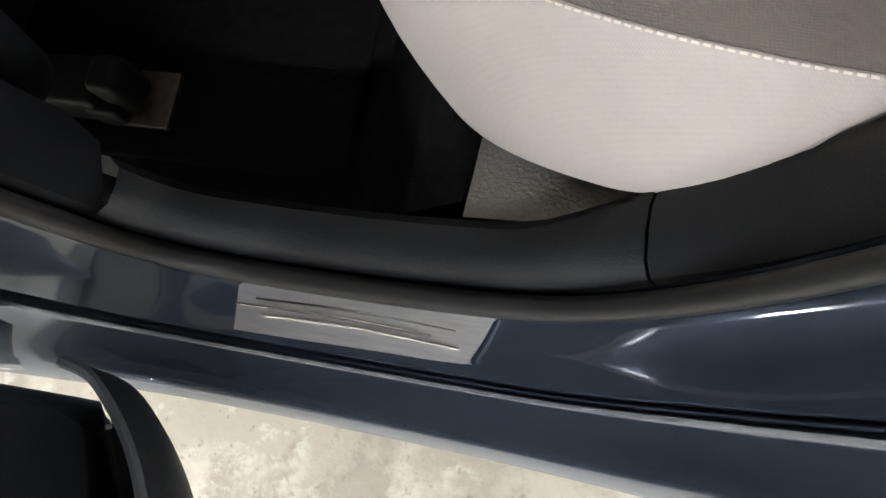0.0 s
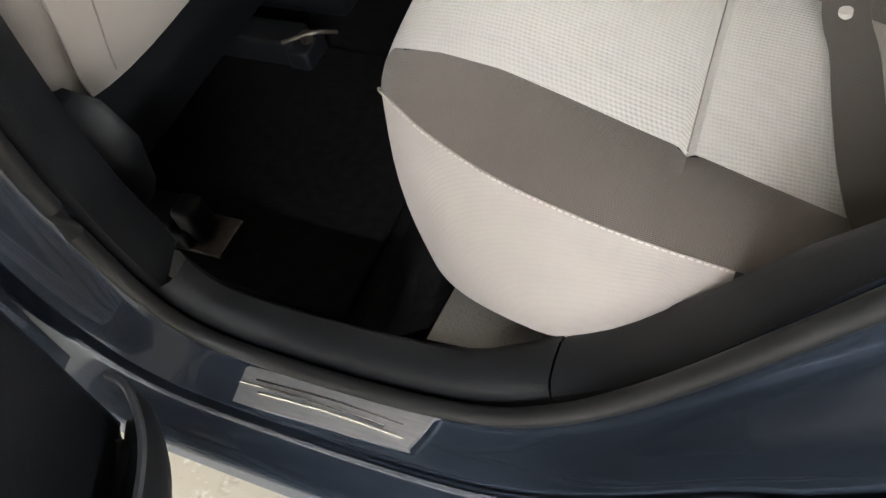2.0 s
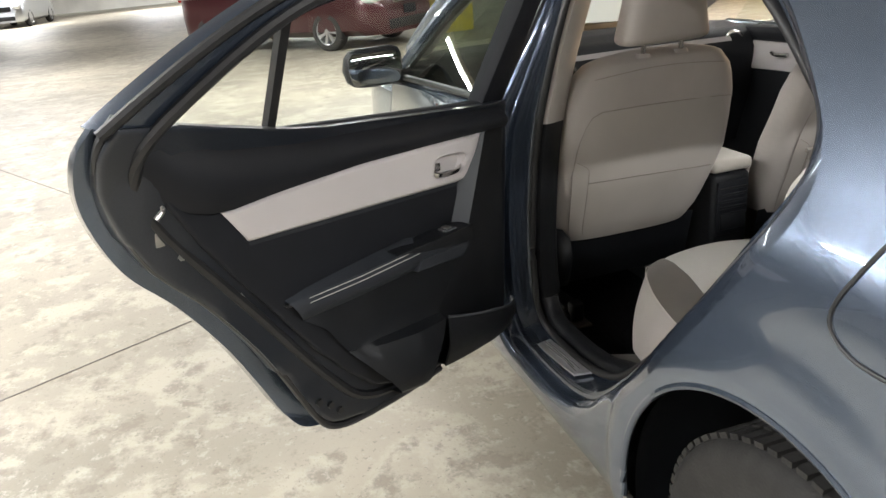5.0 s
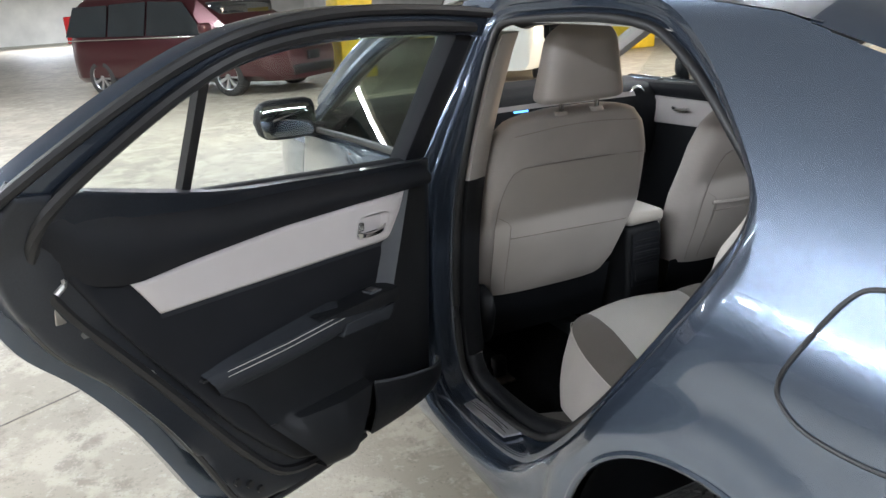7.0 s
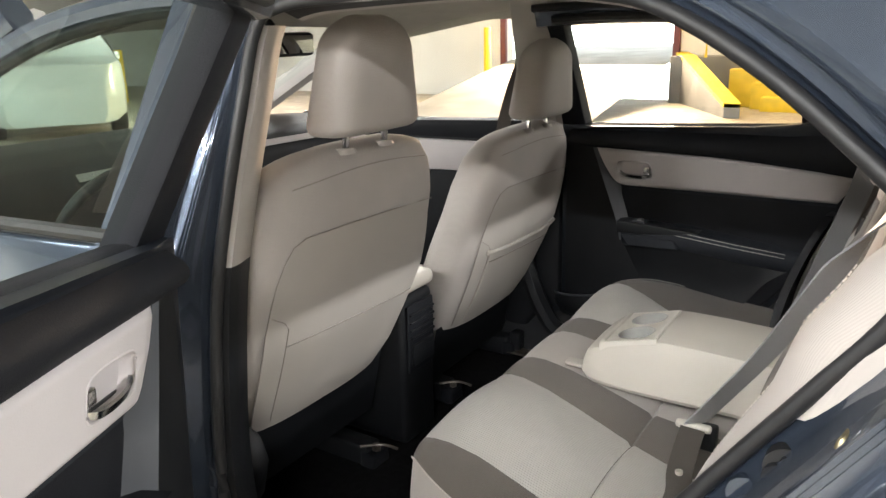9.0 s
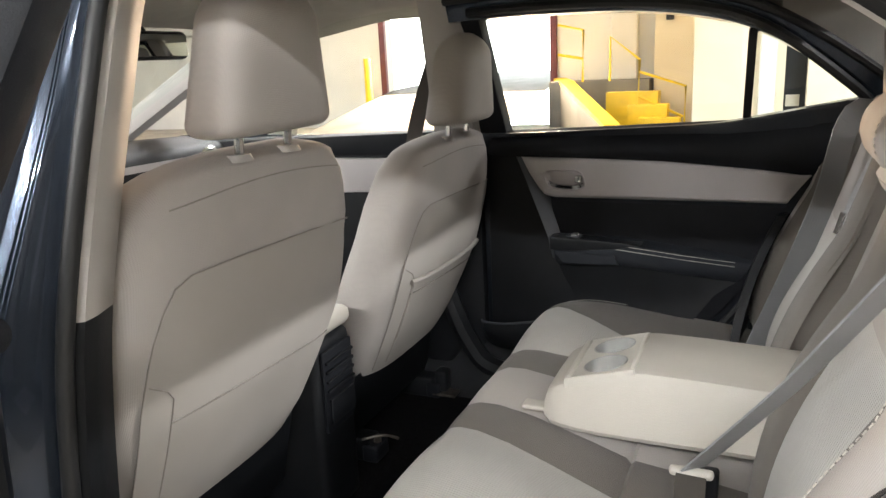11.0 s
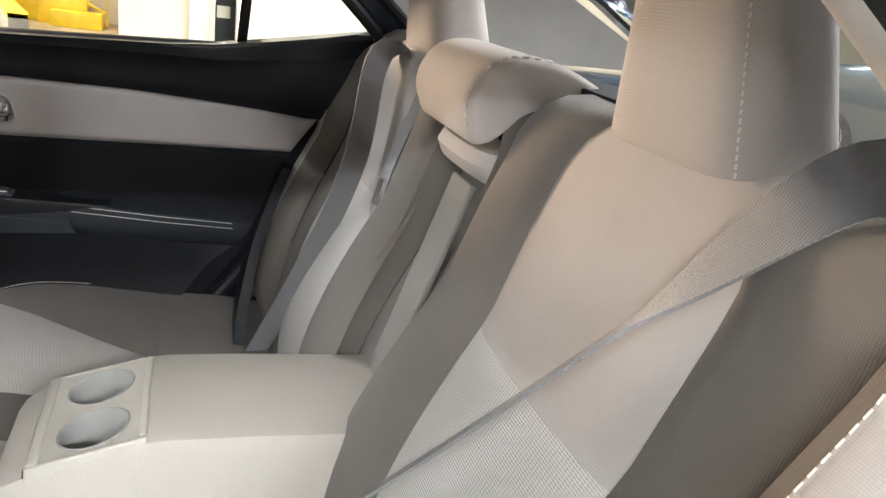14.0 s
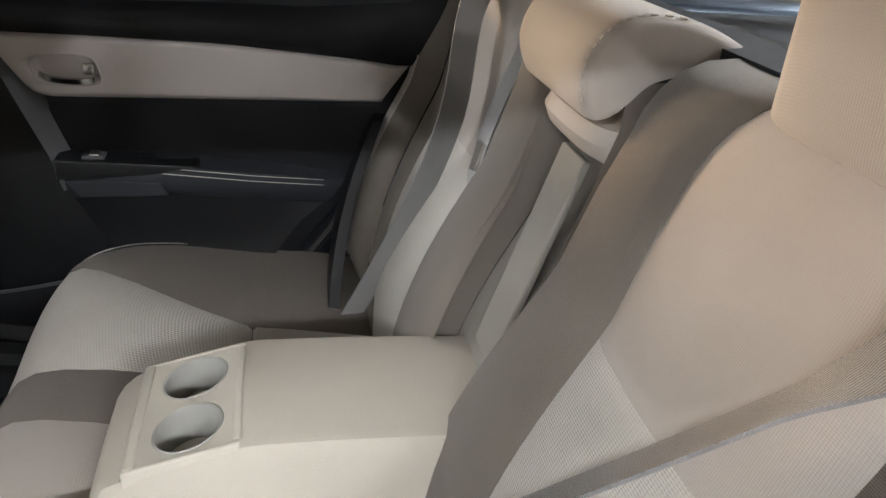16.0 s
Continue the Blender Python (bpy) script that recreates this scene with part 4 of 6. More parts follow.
def door(m, label, near):
    d = root("rear_door", label, "car door", of=car)
    before = set(bpy.data.objects)
    low = DOORLINE + [(x, interp(x, *BELTZ)) for x in lin(0.98, 0.03, 12)]
    plate("outer_skin", low, 0.10, 0.062, PAINT, d, "blue metallic outer door skin", bevel=0.012, shape=lambda x, z: smoothed_side(x, z) - 0.06)
    # pressed inner shell, a little smaller than the skin
    inner = [(x + (0.012 if x < 0.1 else -0.028 * (1 if x > 0.6 else (x - 0.1) / 0.5)), z + (0.03 if z < 0.5 else 0.012 if z < 0.9 else 0)) for x, z in low]
    plate("inner_shell", inner, 0.10, 0.165, SHELL, d, "inner door shell in body paint with shade put into its colour", bevel=0.018, shape=lambda x, z: lean(x, z), seg=3)
    # weather seal round the edge
    tube("weather_seal", [Vector((x, 0.165 + lean(x, z), z)) for x, z in spline_xz([(0.07, 0.42), (0.3, 0.385), (0.48, 0.375), (0.585, 0.40), (0.66, 0.475), (0.735, 0.57), (0.815, 0.68), (0.895, 0.785), (0.965, 0.875), (1.015, 0.955), (1.03, 1.035), (1.005, 1.095), (0.925, 1.17), (0.80, 1.265), (0.68, 1.32), (0.5, 1.348), (0.25, 1.356), (0.08, 1.352)], 4)], 0.012, SEAL, d, "black rubber weather seal", sides=8)
    tube("edge_seal", [Vector((x - 0.034, 0.15 + lean(x, z), z + 0.016)) for x, z in DOORLINE[8:]], 0.010, SEAL, d, "black rubber edge seal", sides=8)
    # window frame
    up = UPLINE
    ring = []
    for (x, z) in [(p[0], p[1]) for p in spline_xz(up[::3] + [up[-1]], 4)]:
        y = 0.10 + lean(x, z)
        ring.append((x, y, z))
    sec = []
    for i, p in enumerate(ring):
        a, b = ring[max(i - 1, 0)], ring[min(i + 1, len(ring) - 1)]
        t = Vector((b[0] - a[0], 0, b[2] - a[2])).normalized()
        n = Vector((t.z, 0, -t.x))
        if n.z > 0:
            n = -n
        c = Vector(p)
        sec.append([c + Vector((0, -0.02, 0)), c + Vector((0, 0.028, 0)) + n * 0.004, c + Vector((0, 0.045, 0)) + n * 0.016, c + Vector((0, 0.04, 0)) + n * 0.03, c + n * 0.062 + Vector((0, 0.028, 0)), c + n * 0.066, c + n * 0.060 + Vector((0, -0.015, 0))])
    # Same paint as the skin; the colour itself carries the dark reflections.
    loft("window_frame", sec, JAMB, d, "window frame in body paint, dark reflections put into its colour")
    tube("frame_seal", [Vector((x - 0.004, y + 0.045, z - 0.012)) for x, y, z in ring], 0.011, SEAL, d, "black rubber frame seal")
    tube("glass_run", [Vector((x, y + 0.012, z)) + Vector((-0.02, 0, -0.04)) for x, y, z in ring[2:-1]], 0.007, SEAL, d, "black glass channel")
    post = [(0.03, 1.0), (0.115, 1.0), (0.095, 1.39), (0.03, 1.395)]
    plate("front_post", post, 0.085, 0.14, SOFTBLACK, d, "black front post of the window", bevel=0.008, shape=lambda x, z: lean(x, z))
    strip("window_divider", [Vector((0.735, 0.115 + lean(0, 1.04), 1.045)), Vector((0.745, 0.115 + lean(0, 1.33), 1.335))], (1, 0, 0), 0.019, 0.02, SEAL, d, "black bar between door glass and fixed pane")
    for x0, x1, name in ((0.10, 0.72, "window_glass"), (0.75, 1.02, "fixed_pane")):
        xs = lin(x0, x1, 14)
        top = [interp(x, [q[0] for q in UPLINE[::-1]], [q[1] for q in UPLINE[::-1]]) - 0.025 for x in xs]
        bot = [interp(x, *BELTZ) - 0.02 for x in xs]
        rings = [[Vector((x, 0.108 + lean(x, z), z)) for z in lin(b, max(t, b + 0.005), 5)] for x, b, t in zip(xs, bot, top)]
        g = loft(name, rings, GLASS, d, "clear door glass", closed=False, caps=False)
        g.visible_shadow = False
    # trim: dark top roll, light band, cloth inset, armrest, pocket
    def roll(k, f):
        x = 0.075 + 0.955 * k
        zt, zb = interp(x, *BELTZ) + 0.004, interp(x, *BANDTOP) - 0.001
        q = math.sin(f * math.pi * 0.5) * (1 - 0.6 * max(0, (k - 0.86) / 0.14) ** 2)
        return Vector((x, 0.125 + 0.078 * q + 0.012 * math.sin(f * math.pi) + lean(x, zt) * (1 - f), zt + (zb - zt) * f))
    surface("upper_trim", roll, lin(0, 1, 24), lin(0, 1, 11), SOFTBLACK, d, "soft black upper door trim", thick=(0, -0.03, 0))

    def band(u, v):
        zf = 0.864 + 0.112 * v
        xf = interp(zf, [0.864, 0.867, 0.873, 0.886, 0.929, 0.976], [0.262, 0.244, 0.228, 0.214, 0.184, 0.162])
        xr = 0.838 + 0.05 * v
        x = xf + (xr - xf) * u
        z = 0.864 + (interp(x, *BANDTOP) - 0.864) * v
        edge = min(v * 0.11, (1 - v) * 0.11, u * 0.6, (1 - u) * 0.6)
        y = 0.208 - 0.012 * max(0, 1 - edge / 0.012) ** 2
        q = abs((x - 0.290 + 0.25 * (z - 0.914)) / 0.053) ** 4 + abs((z - 0.914) / 0.0265) ** 4
        return Vector((x, y - 0.017 * max(0.0, min(1.0, (1 - q) / 0.55)), z))
    surface("light_band", band, sorted(lin(0, 1, 40) + lin(0.08, 0.34, 60)), lin(0, 1, 42), TRIM, d, "light grey trim band with a dished handle cup", thick=(0, -0.035, 0))
    tube("cup_rim", [Vector((0.290 - 0.25 * (0.0275 * b) + 0.054 * a, 0.2075, 0.914 + 0.0275 * b)) for a, b in [(math.copysign(abs(math.cos(q)) ** 0.5, math.cos(q)), math.copysign(abs(math.sin(q)) ** 0.5, math.sin(q))) for q in [2 * math.pi * k / 40 for k in range(40)]]], 0.0018, TRIM, d, closed=True, sides=6)
    rbox("handle_gap", (0.256, 0.188, 0.8885), (0.334, 0.1935, 0.896), SEAL, d, "dark gap behind the handle", bevel=0.004)
    strip("door_handle", spline([(0.340, 0.198, 0.901), (0.327, 0.211, 0.897), (0.295, 0.213, 0.896), (0.262, 0.210, 0.899), (0.246, 0.203, 0.905)], 5), (0, 0.35, 1), 0.010, 0.005, CHROME, d, "chrome inner door handle")
    rbox("lock_knob", (0.316, 0.194, 0.905), (0.336, 0.205, 0.925), CHROME, d, bevel=0.003)
    base = [(0.165, 0.972), (0.90, 0.938), (0.955, 0.962), (0.99, 1.005), (0.985, 0.965), (0.93, 0.875), (0.865, 0.785), (0.79, 0.688), (0.70, 0.567), (0.622, 0.482), (0.555, 0.42), (0.485, 0.396), (0.40, 0.392), (0.31, 0.6), (0.26, 0.75), (0.215, 0.86)]
    plate("lower_trim", base, 0.165, 0.190, SOFTBLACK, d, "soft black margin of the door trim", bevel=0.010, seg=3)

    def pad(u, row):
        """The padded panel: inset, armrest edge, plain face and pocket, by rows from top to bottom."""
        row = int(row)
        zz = (0.866, 0.845, 0.81, 0.778, 0.765, 0.757, 0.752, 0.746, 0.732, 0.712, 0.694, 0.62, 0.557, 0.547, 0.540, 0.50, 0.445, 0.412, 0.396, 0.388)[row]
        xf = interp(zz, [0.39, 0.41, 0.545, 0.62, 0.70, 0.755, 0.80, 0.866], [0.43, 0.432, 0.347, 0.300, 0.272, 0.268, 0.262, 0.246])
        xr = interp(zz, [0.39, 0.427, 0.557, 0.697, 0.73, 0.809, 0.866], [0.505, 0.53, 0.64, 0.735, 0.755, 0.812, 0.842])
        x = xf + (xr - xf) * u
        zs = interp(x, [0.26, 0.40, 0.43, 0.73, 0.80], [0.740, 0.744, 0.750, 0.715, 0.706])
        ys = interp(x, [0.26, 0.43, 0.60, 0.73, 0.80], [0.243, 0.247, 0.236, 0.217, 0.20])
        yb = interp(x, [0.33, 0.45, 0.55, 0.62], [0.250, 0.260, 0.243, 0.212])
        y, z = ((0.196, zz), (0.187, zz), (0.181, zz), (0.180, zs + 0.030), (0.183, zs + 0.014), (ys - 0.024, zs + 0.006), (ys - 0.005, zs + 0.002), (ys, zs - 0.005), (ys + 0.001, zs - 0.022), (ys - 0.006, zs - 0.044), (ys - 0.026, zs - 0.060),
                (0.205, zz), (0.203, zz), (0.207, zz), (yb - 0.014, zz), (yb - 0.003, zz), (yb + 0.003, zz), (yb, zz), (yb - 0.014, zz), (0.19, zz))[row]
        return Vector((x, y, z))
    surface("padded_panel", pad, lin(0, 1, 26), list(range(11)), SLATE, d, "dark slate padded door panel with armrest")
    surface("lower_panel", pad, lin(0, 1, 26), list(range(10, 20)), BLACK, d, "black lower door panel with a pocket")
    surface("panel_side", lambda k, row: pad(0, row) + Vector((-0.010 * k, (0.174 - pad(0, row).y) * k, 0)), (0, 0.15, 1), list(range(9, 20)), BLACK, d, "black front end of the door panel")

    def pull(k, f):
        z = 0.975 - 0.275 * k
        e = Vector((interp(z, [0.70, 0.76, 0.87, 0.975], [0.262, 0.246, 0.200, 0.156]), interp(z, [0.70, 0.76, 0.87, 0.975], [0.232, 0.224, 0.214, 0.203]), z))
        i = Vector((interp(z, [0.70, 0.762, 0.83, 0.868, 0.975], [0.278, 0.284, 0.262, 0.247, 0.166]), interp(z, [0.70, 0.762, 0.83, 0.868, 0.975], [0.226, 0.178, 0.181, 0.192, 0.199]), z))
        if f < 0:
            return e + Vector((-0.014, 0.172 - e.y, 0)) * -f
        return e.lerp(i, f)
    surface("pull_side", pull, lin(0, 1, 18), [0, 0.04, 0.5, 1], DOORGREY, d, "grey side of the pull recess")
    surface("pull_edge", pull, lin(0, 1, 18), [-1, -0.3, 0], BLACK, d, "black front edge of the pull recess")
    plate("front_trim", [(0.06, 0.985), (0.165, 0.978), (0.22, 0.86), (0.27, 0.75), (0.285, 0.65), (0.345, 0.55), (0.40, 0.41), (0.16, 0.42), (0.08, 0.44), (0.06, 0.49)], 0.165, 0.178, BLACK, d, "black smooth trim beside the hinge", bevel=0.006)
    plate("arm_front", [(0.270, 0.726), (0.432, 0.722), (0.446, 0.694), (0.292, 0.690)], 0.2, 0.2495, SLATE, d, "slate front of the armrest", bevel=0.005, seg=3)
    plate("switch_panel", [(0.258, 0.764), (0.345, 0.761), (0.42, 0.757), (0.50, 0.752), (0.43, 0.738), (0.32, 0.728), (0.258, 0.728)], 0.176, 0.2515, BLACK, d, "gloss black window switch panel", bevel=0.004)
    rbox("window_switch", (0.300, 0.205, 0.757), (0.338, 0.236, 0.7665), DOORGREY, d, bevel=0.003)
    rbox("window_switch", (0.312, 0.209, 0.763), (0.330, 0.232, 0.770), STEEL, d, bevel=0.003)
    for off in (0.0, 0.011):
        tube("stitching", [Vector((x, interp(x, [0.43, 0.60, 0.73], [0.2475, 0.2365, 0.2175]) + 0.0005, interp(x, [0.43, 0.73], [0.752, 0.715]) - off - 0.002)) for x in lin(0.437, 0.728, 12)], 0.0007, THREAD, d, "pale double stitching", sides=5)
    rbox("arm_end", (0.735, 0.188, 0.700), (0.775, 0.204, 0.707), SEAL, d, bevel=0.003)

    # open bottle pocket by the hinge
    def bottle(k, f):
        rim = POCKET[int(round(k * (len(POCKET) - 1)))]
        low = Vector((rim.x + 0.02 * (1 - k), 0.178 + (rim.y - 0.178) * 0.72, 0.415 - 0.012 * k))
        return low.lerp(rim, f) + Vector((0, 0.012 * math.sin(f * math.pi), 0))
    surface("bottle_pocket", bottle, lin(0, 1, len(POCKET)), lin(0, 1, 9), BLACK, d, "black moulded bottle pocket", thick=(0, -0.006, 0))
    surface("pocket_floor", lambda k, f: Vector((bottle(k, 0).x, bottle(k, 0).y + (0.166 - bottle(k, 0).y) * f, bottle(k, 0).z + 0.002)), lin(0, 1, len(POCKET)), lin(0, 1, 3), BLACK, d)
    tube("pocket_rim", [p + Vector((0, -0.003, 0)) for p in POCKET], 0.0042, DOORGREY, d, sides=6)
    # latch, bumper and bolts on the door's edge
    rbox("latch", (0.985, 0.125, 0.90), (1.02, 0.166, 0.975), SEAL, d, bevel=0.006, label="black latch opening")
    rbox("latch_plate", (0.982, 0.166, 0.89), (1.01, 0.171, 0.945), STEEL, d, bevel=0.003, label="bright steel latch plate")
    tube("latch_claw", spline([(1.005, 0.172, 0.978), (0.99, 0.178, 0.962), (1.005, 0.178, 0.945)], 4), 0.006, STEEL, d)
    for bx, bz in ((0.965, 0.862), (0.945, 0.85), (0.86, 0.745), (0.645, 0.385), (0.67, 0.41), (0.70, 0.43)):
        tube("bolt", [(bx, 0.160, bz), (bx, 0.172, bz)], 0.009, STEEL if bz > 0.7 else SEAL, d, sides=6)
    for o in set(bpy.data.objects) - before - {d}:
        if o.type == "MESH":
            o.data.transform(m)
            if m.determinant() < 0:
                o.data.flip_normals()
    return d


def spline_xz(pts, n):
    return [(p.x, p.z) for p in spline([(a, 0, b) for a, b in pts], n)]


door(DOORM, "open rear door with black and light grey trim and blue paint", True)
door(FARM, "closed rear door with black and light grey trim", False)

# door hardware on the body
for bx, bz, rr, y1, mm in ((0.925, 0.862, 0.027, 0.222, SEAL), (0.917, 0.853, 0.018, 0.214, BLACK), (0.931, 0.869, 0.016, 0.215, BLACK), (0.917, 0.853, 0.010, 0.211, STEEL), (0.885, 0.815, 0.023, 0.226, JAMB)):
    tube("jamb_plug", [(bx, 0.240, bz), (bx, y1 + 0.003, bz), (bx, y1, bz)], rr, mm, car, "round plug in the door frame", sides=18)
strike = root("striker", "yellow zinc door striker on the body frame", "striker", of=car)
ZINC = material("yellow_zinc", (0.55, 0.47, 0.30), 0.3, 1.0, 0.1, 30)
rbox("striker_plate", (0.972, 0.205, 0.912), (1.006, 0.226, 0.955), ZINC, strike, bevel=0.006)
tube("striker_loop", spline([(0.985, 0.208, 0.945), (0.978, 0.175, 0.945), (0.974, 0.168, 0.938), (0.972, 0.170, 0.926), (0.974, 0.208, 0.922)], 5), 0.006, ZINC, strike)
# scuff plate
pz = lambda x: 0.3405 + (x - 0.15) * 0.088
scuff = [(p.x, p.y) for p in spline([(0.155, 0.160, 0), (0.28, 0.1615, 0), (0.404, 0.163, 0), (0.4085, 0.158, 0), (0.395, 0.127, 0), (0.386, 0.121, 0), (0.28, 0.1195, 0), (0.172, 0.118, 0), (0.163, 0.122, 0), (0.151, 0.154, 0)], 5, True)]
sp = root("scuff_plate", "brushed aluminium scuff plate on the door sill", "scuff plate", of=car)
loft("plate", [[Vector((x, y, pz(x) + h + (y - 0.14) * 0.12)) for x, y in scuff] for h in (0.008, 0.0145)], ALU, sp)
for yy, x0, x1 in ((0.148, 0.19, 0.38), (0.141, 0.17, 0.36), (0.134, 0.2, 0.385)):
    tube("line", spline([(x0, yy, pz(x0) + 0.015), ((x0 + x1) / 2, yy + 0.0015, pz((x0 + x1) / 2) + 0.0155), (x1, yy - 0.002, pz(x1) + 0.0145)], 6), 0.0013, CHROME, sp, sides=5)
# front door and wing seen past the open door
fd = [(-1.12, 0.34), (0.015, 0.33), (0.02, 0.6), (0.028, 1.02), (-0.4, 1.0), (-1.05, 0.965), (-1.12, 0.7)]
plate("front_door_skin", fd, 0.1, 0.062, PAINT, car, "blue metallic front door", bevel=0.008, shape=lambda x, z: smoothed_side(max(x, -0.9), z) - 0.06)


def wing(k, f):
    x = -1.125 - 1.0 * k
    z = interp(f, [0, 0.75, 1], [0.3, 0.9, 0.97 - 0.16 * k])
    return Vector((x, interp(f, [0, 0.4, 0.75, 1], [0.08, 0.05, 0.07, 0.17]) + 0.28 * k ** 3, z))


surface("front_wing", wing, lin(0, 1, 14), lin(0, 1, 10), PAINT, car, "blue metallic front wing")
surface("bonnet", lambda k, f: Vector((-1.3 - 0.85 * k, 0.18 + 0.25 * k ** 3 + (1.55 - 0.5 * k ** 3) * f, 0.99 - 0.16 * k + 0.03 * math.sin(f * math.pi))), lin(0, 1, 10), lin(0, 1, 12), PAINT, car, "blue metallic bonnet")
fw = [Vector(p) for p in ((-1.08, 0.10, 0.985), (-0.98, 0.16, 1.08), (-0.75, 0.235, 1.24), (-0.5, 0.285, 1.345), (-0.25, 0.31, 1.39), (0.0, 0.318, 1.40))]
tube("front_window_frame", spline(fw, 5), 0.022, PAINT, car, "blue front window frame")
tube("front_window_seal", [p + Vector((0.02, 0.004, -0.022)) for p in spline(fw, 5)], 0.012, SEAL, car)
tube("front_belt_moulding", [(-1.06, 0.085, 0.985), (-0.5, 0.09, 1.015), (0.02, 0.10, 1.035)], 0.012, SEAL, car, "black belt moulding")
strip("front_window_post", [(-0.02, 0.115, 1.03), (0.0, 0.20, 1.2), (0.01, 0.30, 1.385)], (1, 0, 0), 0.07, 0.02, SEAL, car, "black window post")
fws = spline(fw, 5)
gl = loft("front_window_glass", [[Vector((p.x, 0.10 + (p.y - 0.10) * f, (0.985 + (p.x + 1.08) * 0.045) + (p.z - (0.985 + (p.x + 1.08) * 0.045)) * f)) for f in lin(0, 1, 4)] for p in fws], GREENGLASS, car, "front door glass", closed=False, caps=False)
gl.visible_shadow = False


def side_mirror(sgn):
    mm = new("side_mirror")
    mm.parent = car
    yy = YC + sgn * 0.99
    pillow("housing", [(-0.90, yy, 0.978, 0.020, 0.050), (-0.902, yy, 0.984, 0.036, 0.082), (-0.905, yy, 1.0, 0.046, 0.104), (-0.91, yy, 1.045, 0.054, 0.116), (-0.91, yy - sgn * 0.004, 1.09, 0.050, 0.110), (-0.905, yy - sgn * 0.008, 1.112, 0.038, 0.096), (-0.90, yy - sgn * 0.01, 1.122, 0.018, 0.070)], BLACK, mm, "black mirror housing", power=3.0)
    pillow("glass", [(-0.862, yy, 0.990, 0.003, 0.080), (-0.856, yy, 1.0, 0.003, 0.092), (-0.853, yy, 1.045, 0.003, 0.102), (-0.857, yy, 1.09, 0.003, 0.096), (-0.864, yy, 1.106, 0.003, 0.08)], MIRROR, mm, "mirror glass")
    tube("foot", [(-0.92, yy - sgn * 0.08, 1.0), (-0.94, yy - sgn * 0.20, 0.985)], 0.028, BLACK, mm)


side_mirror(-1)
side_mirror(1)
# far side: front door inside, pillar, glass
fdi = [(-1.1, 0.3), (-0.07, 0.3), (-0.06, 1.04), (-1.05, 1.0)]
plate("far_front_door", fdi, 1.74, 1.66, BLACK, car, "black front door trim", bevel=0.02)
plate("far_front_band", [(-1.0, 0.83), (-0.12, 0.86), (-0.09, 0.96), (-1.0, 0.955)], 1.67, 1.645, TRIM, car, "light grey front door band", bevel=0.01)
plate("far_front_roll", [(-1.05, 0.955), (-0.08, 0.965), (-0.06, 1.045), (-1.05, 1.01)], 1.70, 1.65, SOFTBLACK, car, bevel=0.02)
tube("far_front_handle", spline([(-0.72, 1.64, 0.915), (-0.68, 1.632, 0.91), (-0.62, 1.635, 0.915)], 4), 0.009, CHROME, car, "chrome inner handle")
rbox("far_outer_skin", (-1.2, 1.755, 0.3), (1.1, 1.80, 1.02), PAINT, car, bevel=0.02)
rbox("far_quarter", (0.9, 1.62, 0.3), (2.2, 1.8, 1.08), PAINT, car, bevel=0.03)
ffg = loft("far_front_glass", [[Vector((x, 1.72 - 0.52 * (z - 1.0), z)) for z in lin(1.0, t, 4)] for x, t in ((-1.06, 1.02), (-0.85, 1.16), (-0.6, 1.29), (-0.35, 1.36), (-0.08, 1.385))], GLASS, car, "front door glass", closed=False, caps=False)
ffg.visible_shadow = False
fp = [[Vector((interp(z, [0.3, 1.0, 1.4], [-0.03, -0.04, 0.0]) + w, 1.70 - max(0, z - 0.95) * 0.42 - d, z)) for w, d in ((-0.08, 0), (-0.06, 0.05), (0.0, 0.07), (0.06, 0.05), (0.08, 0))] for z in lin(0.3, 1.42, 14)]
loft("far_pillar_lower", fp[:9], BLACK, car, "black lower pillar trim", closed=False, caps=False)
loft("far_pillar_upper", fp[8:], PILLAR, car, "light grey upper pillar trim", closed=False, caps=False)
loft("far_roof_rail", [[Vector((x, 1.60 + 0.03 * f, 1.405 - 0.045 * f + (0 if x < 0.4 else -(x - 0.4) ** 2 * 0.5))) - Vector((0, 0.14 * (1 - f), -0.02 * (1 - f))) for f in lin(0, 1, 5)] for x in lin(-0.65, 0.8, 18)], HEADLINER, car, "grey roof rail trim", closed=False, caps=False)
loft("far_sill", [[Vector((x, 1.70 - 0.12 * f, 0.43 - 0.2 * f * f)) for f in lin(0, 1, 5)] for x in lin(-0.9, 0.6, 8)], BLACK, car, closed=False, caps=False)
tube("far_sill_trim", spline([(-0.09, 1.6, 0.62), (0.0, 1.585, 0.42), (0.12, 1.575, 0.34), (0.5, 1.575, 0.34)], 6), 0.03, BLACK, car)

# ---------------------------------------------------------------- rear bench
bench = root("rear_seat_cushion", "rear bench cushion in pale cloth with taupe stripes", "car seat", of=car)
XS = [0.252, 0.258, 0.268, 0.283, 0.305, 0.34, 0.40, 0.47, 0.53, 0.585, 0.593, 0.601, 0.66, 0.73, 0.80]


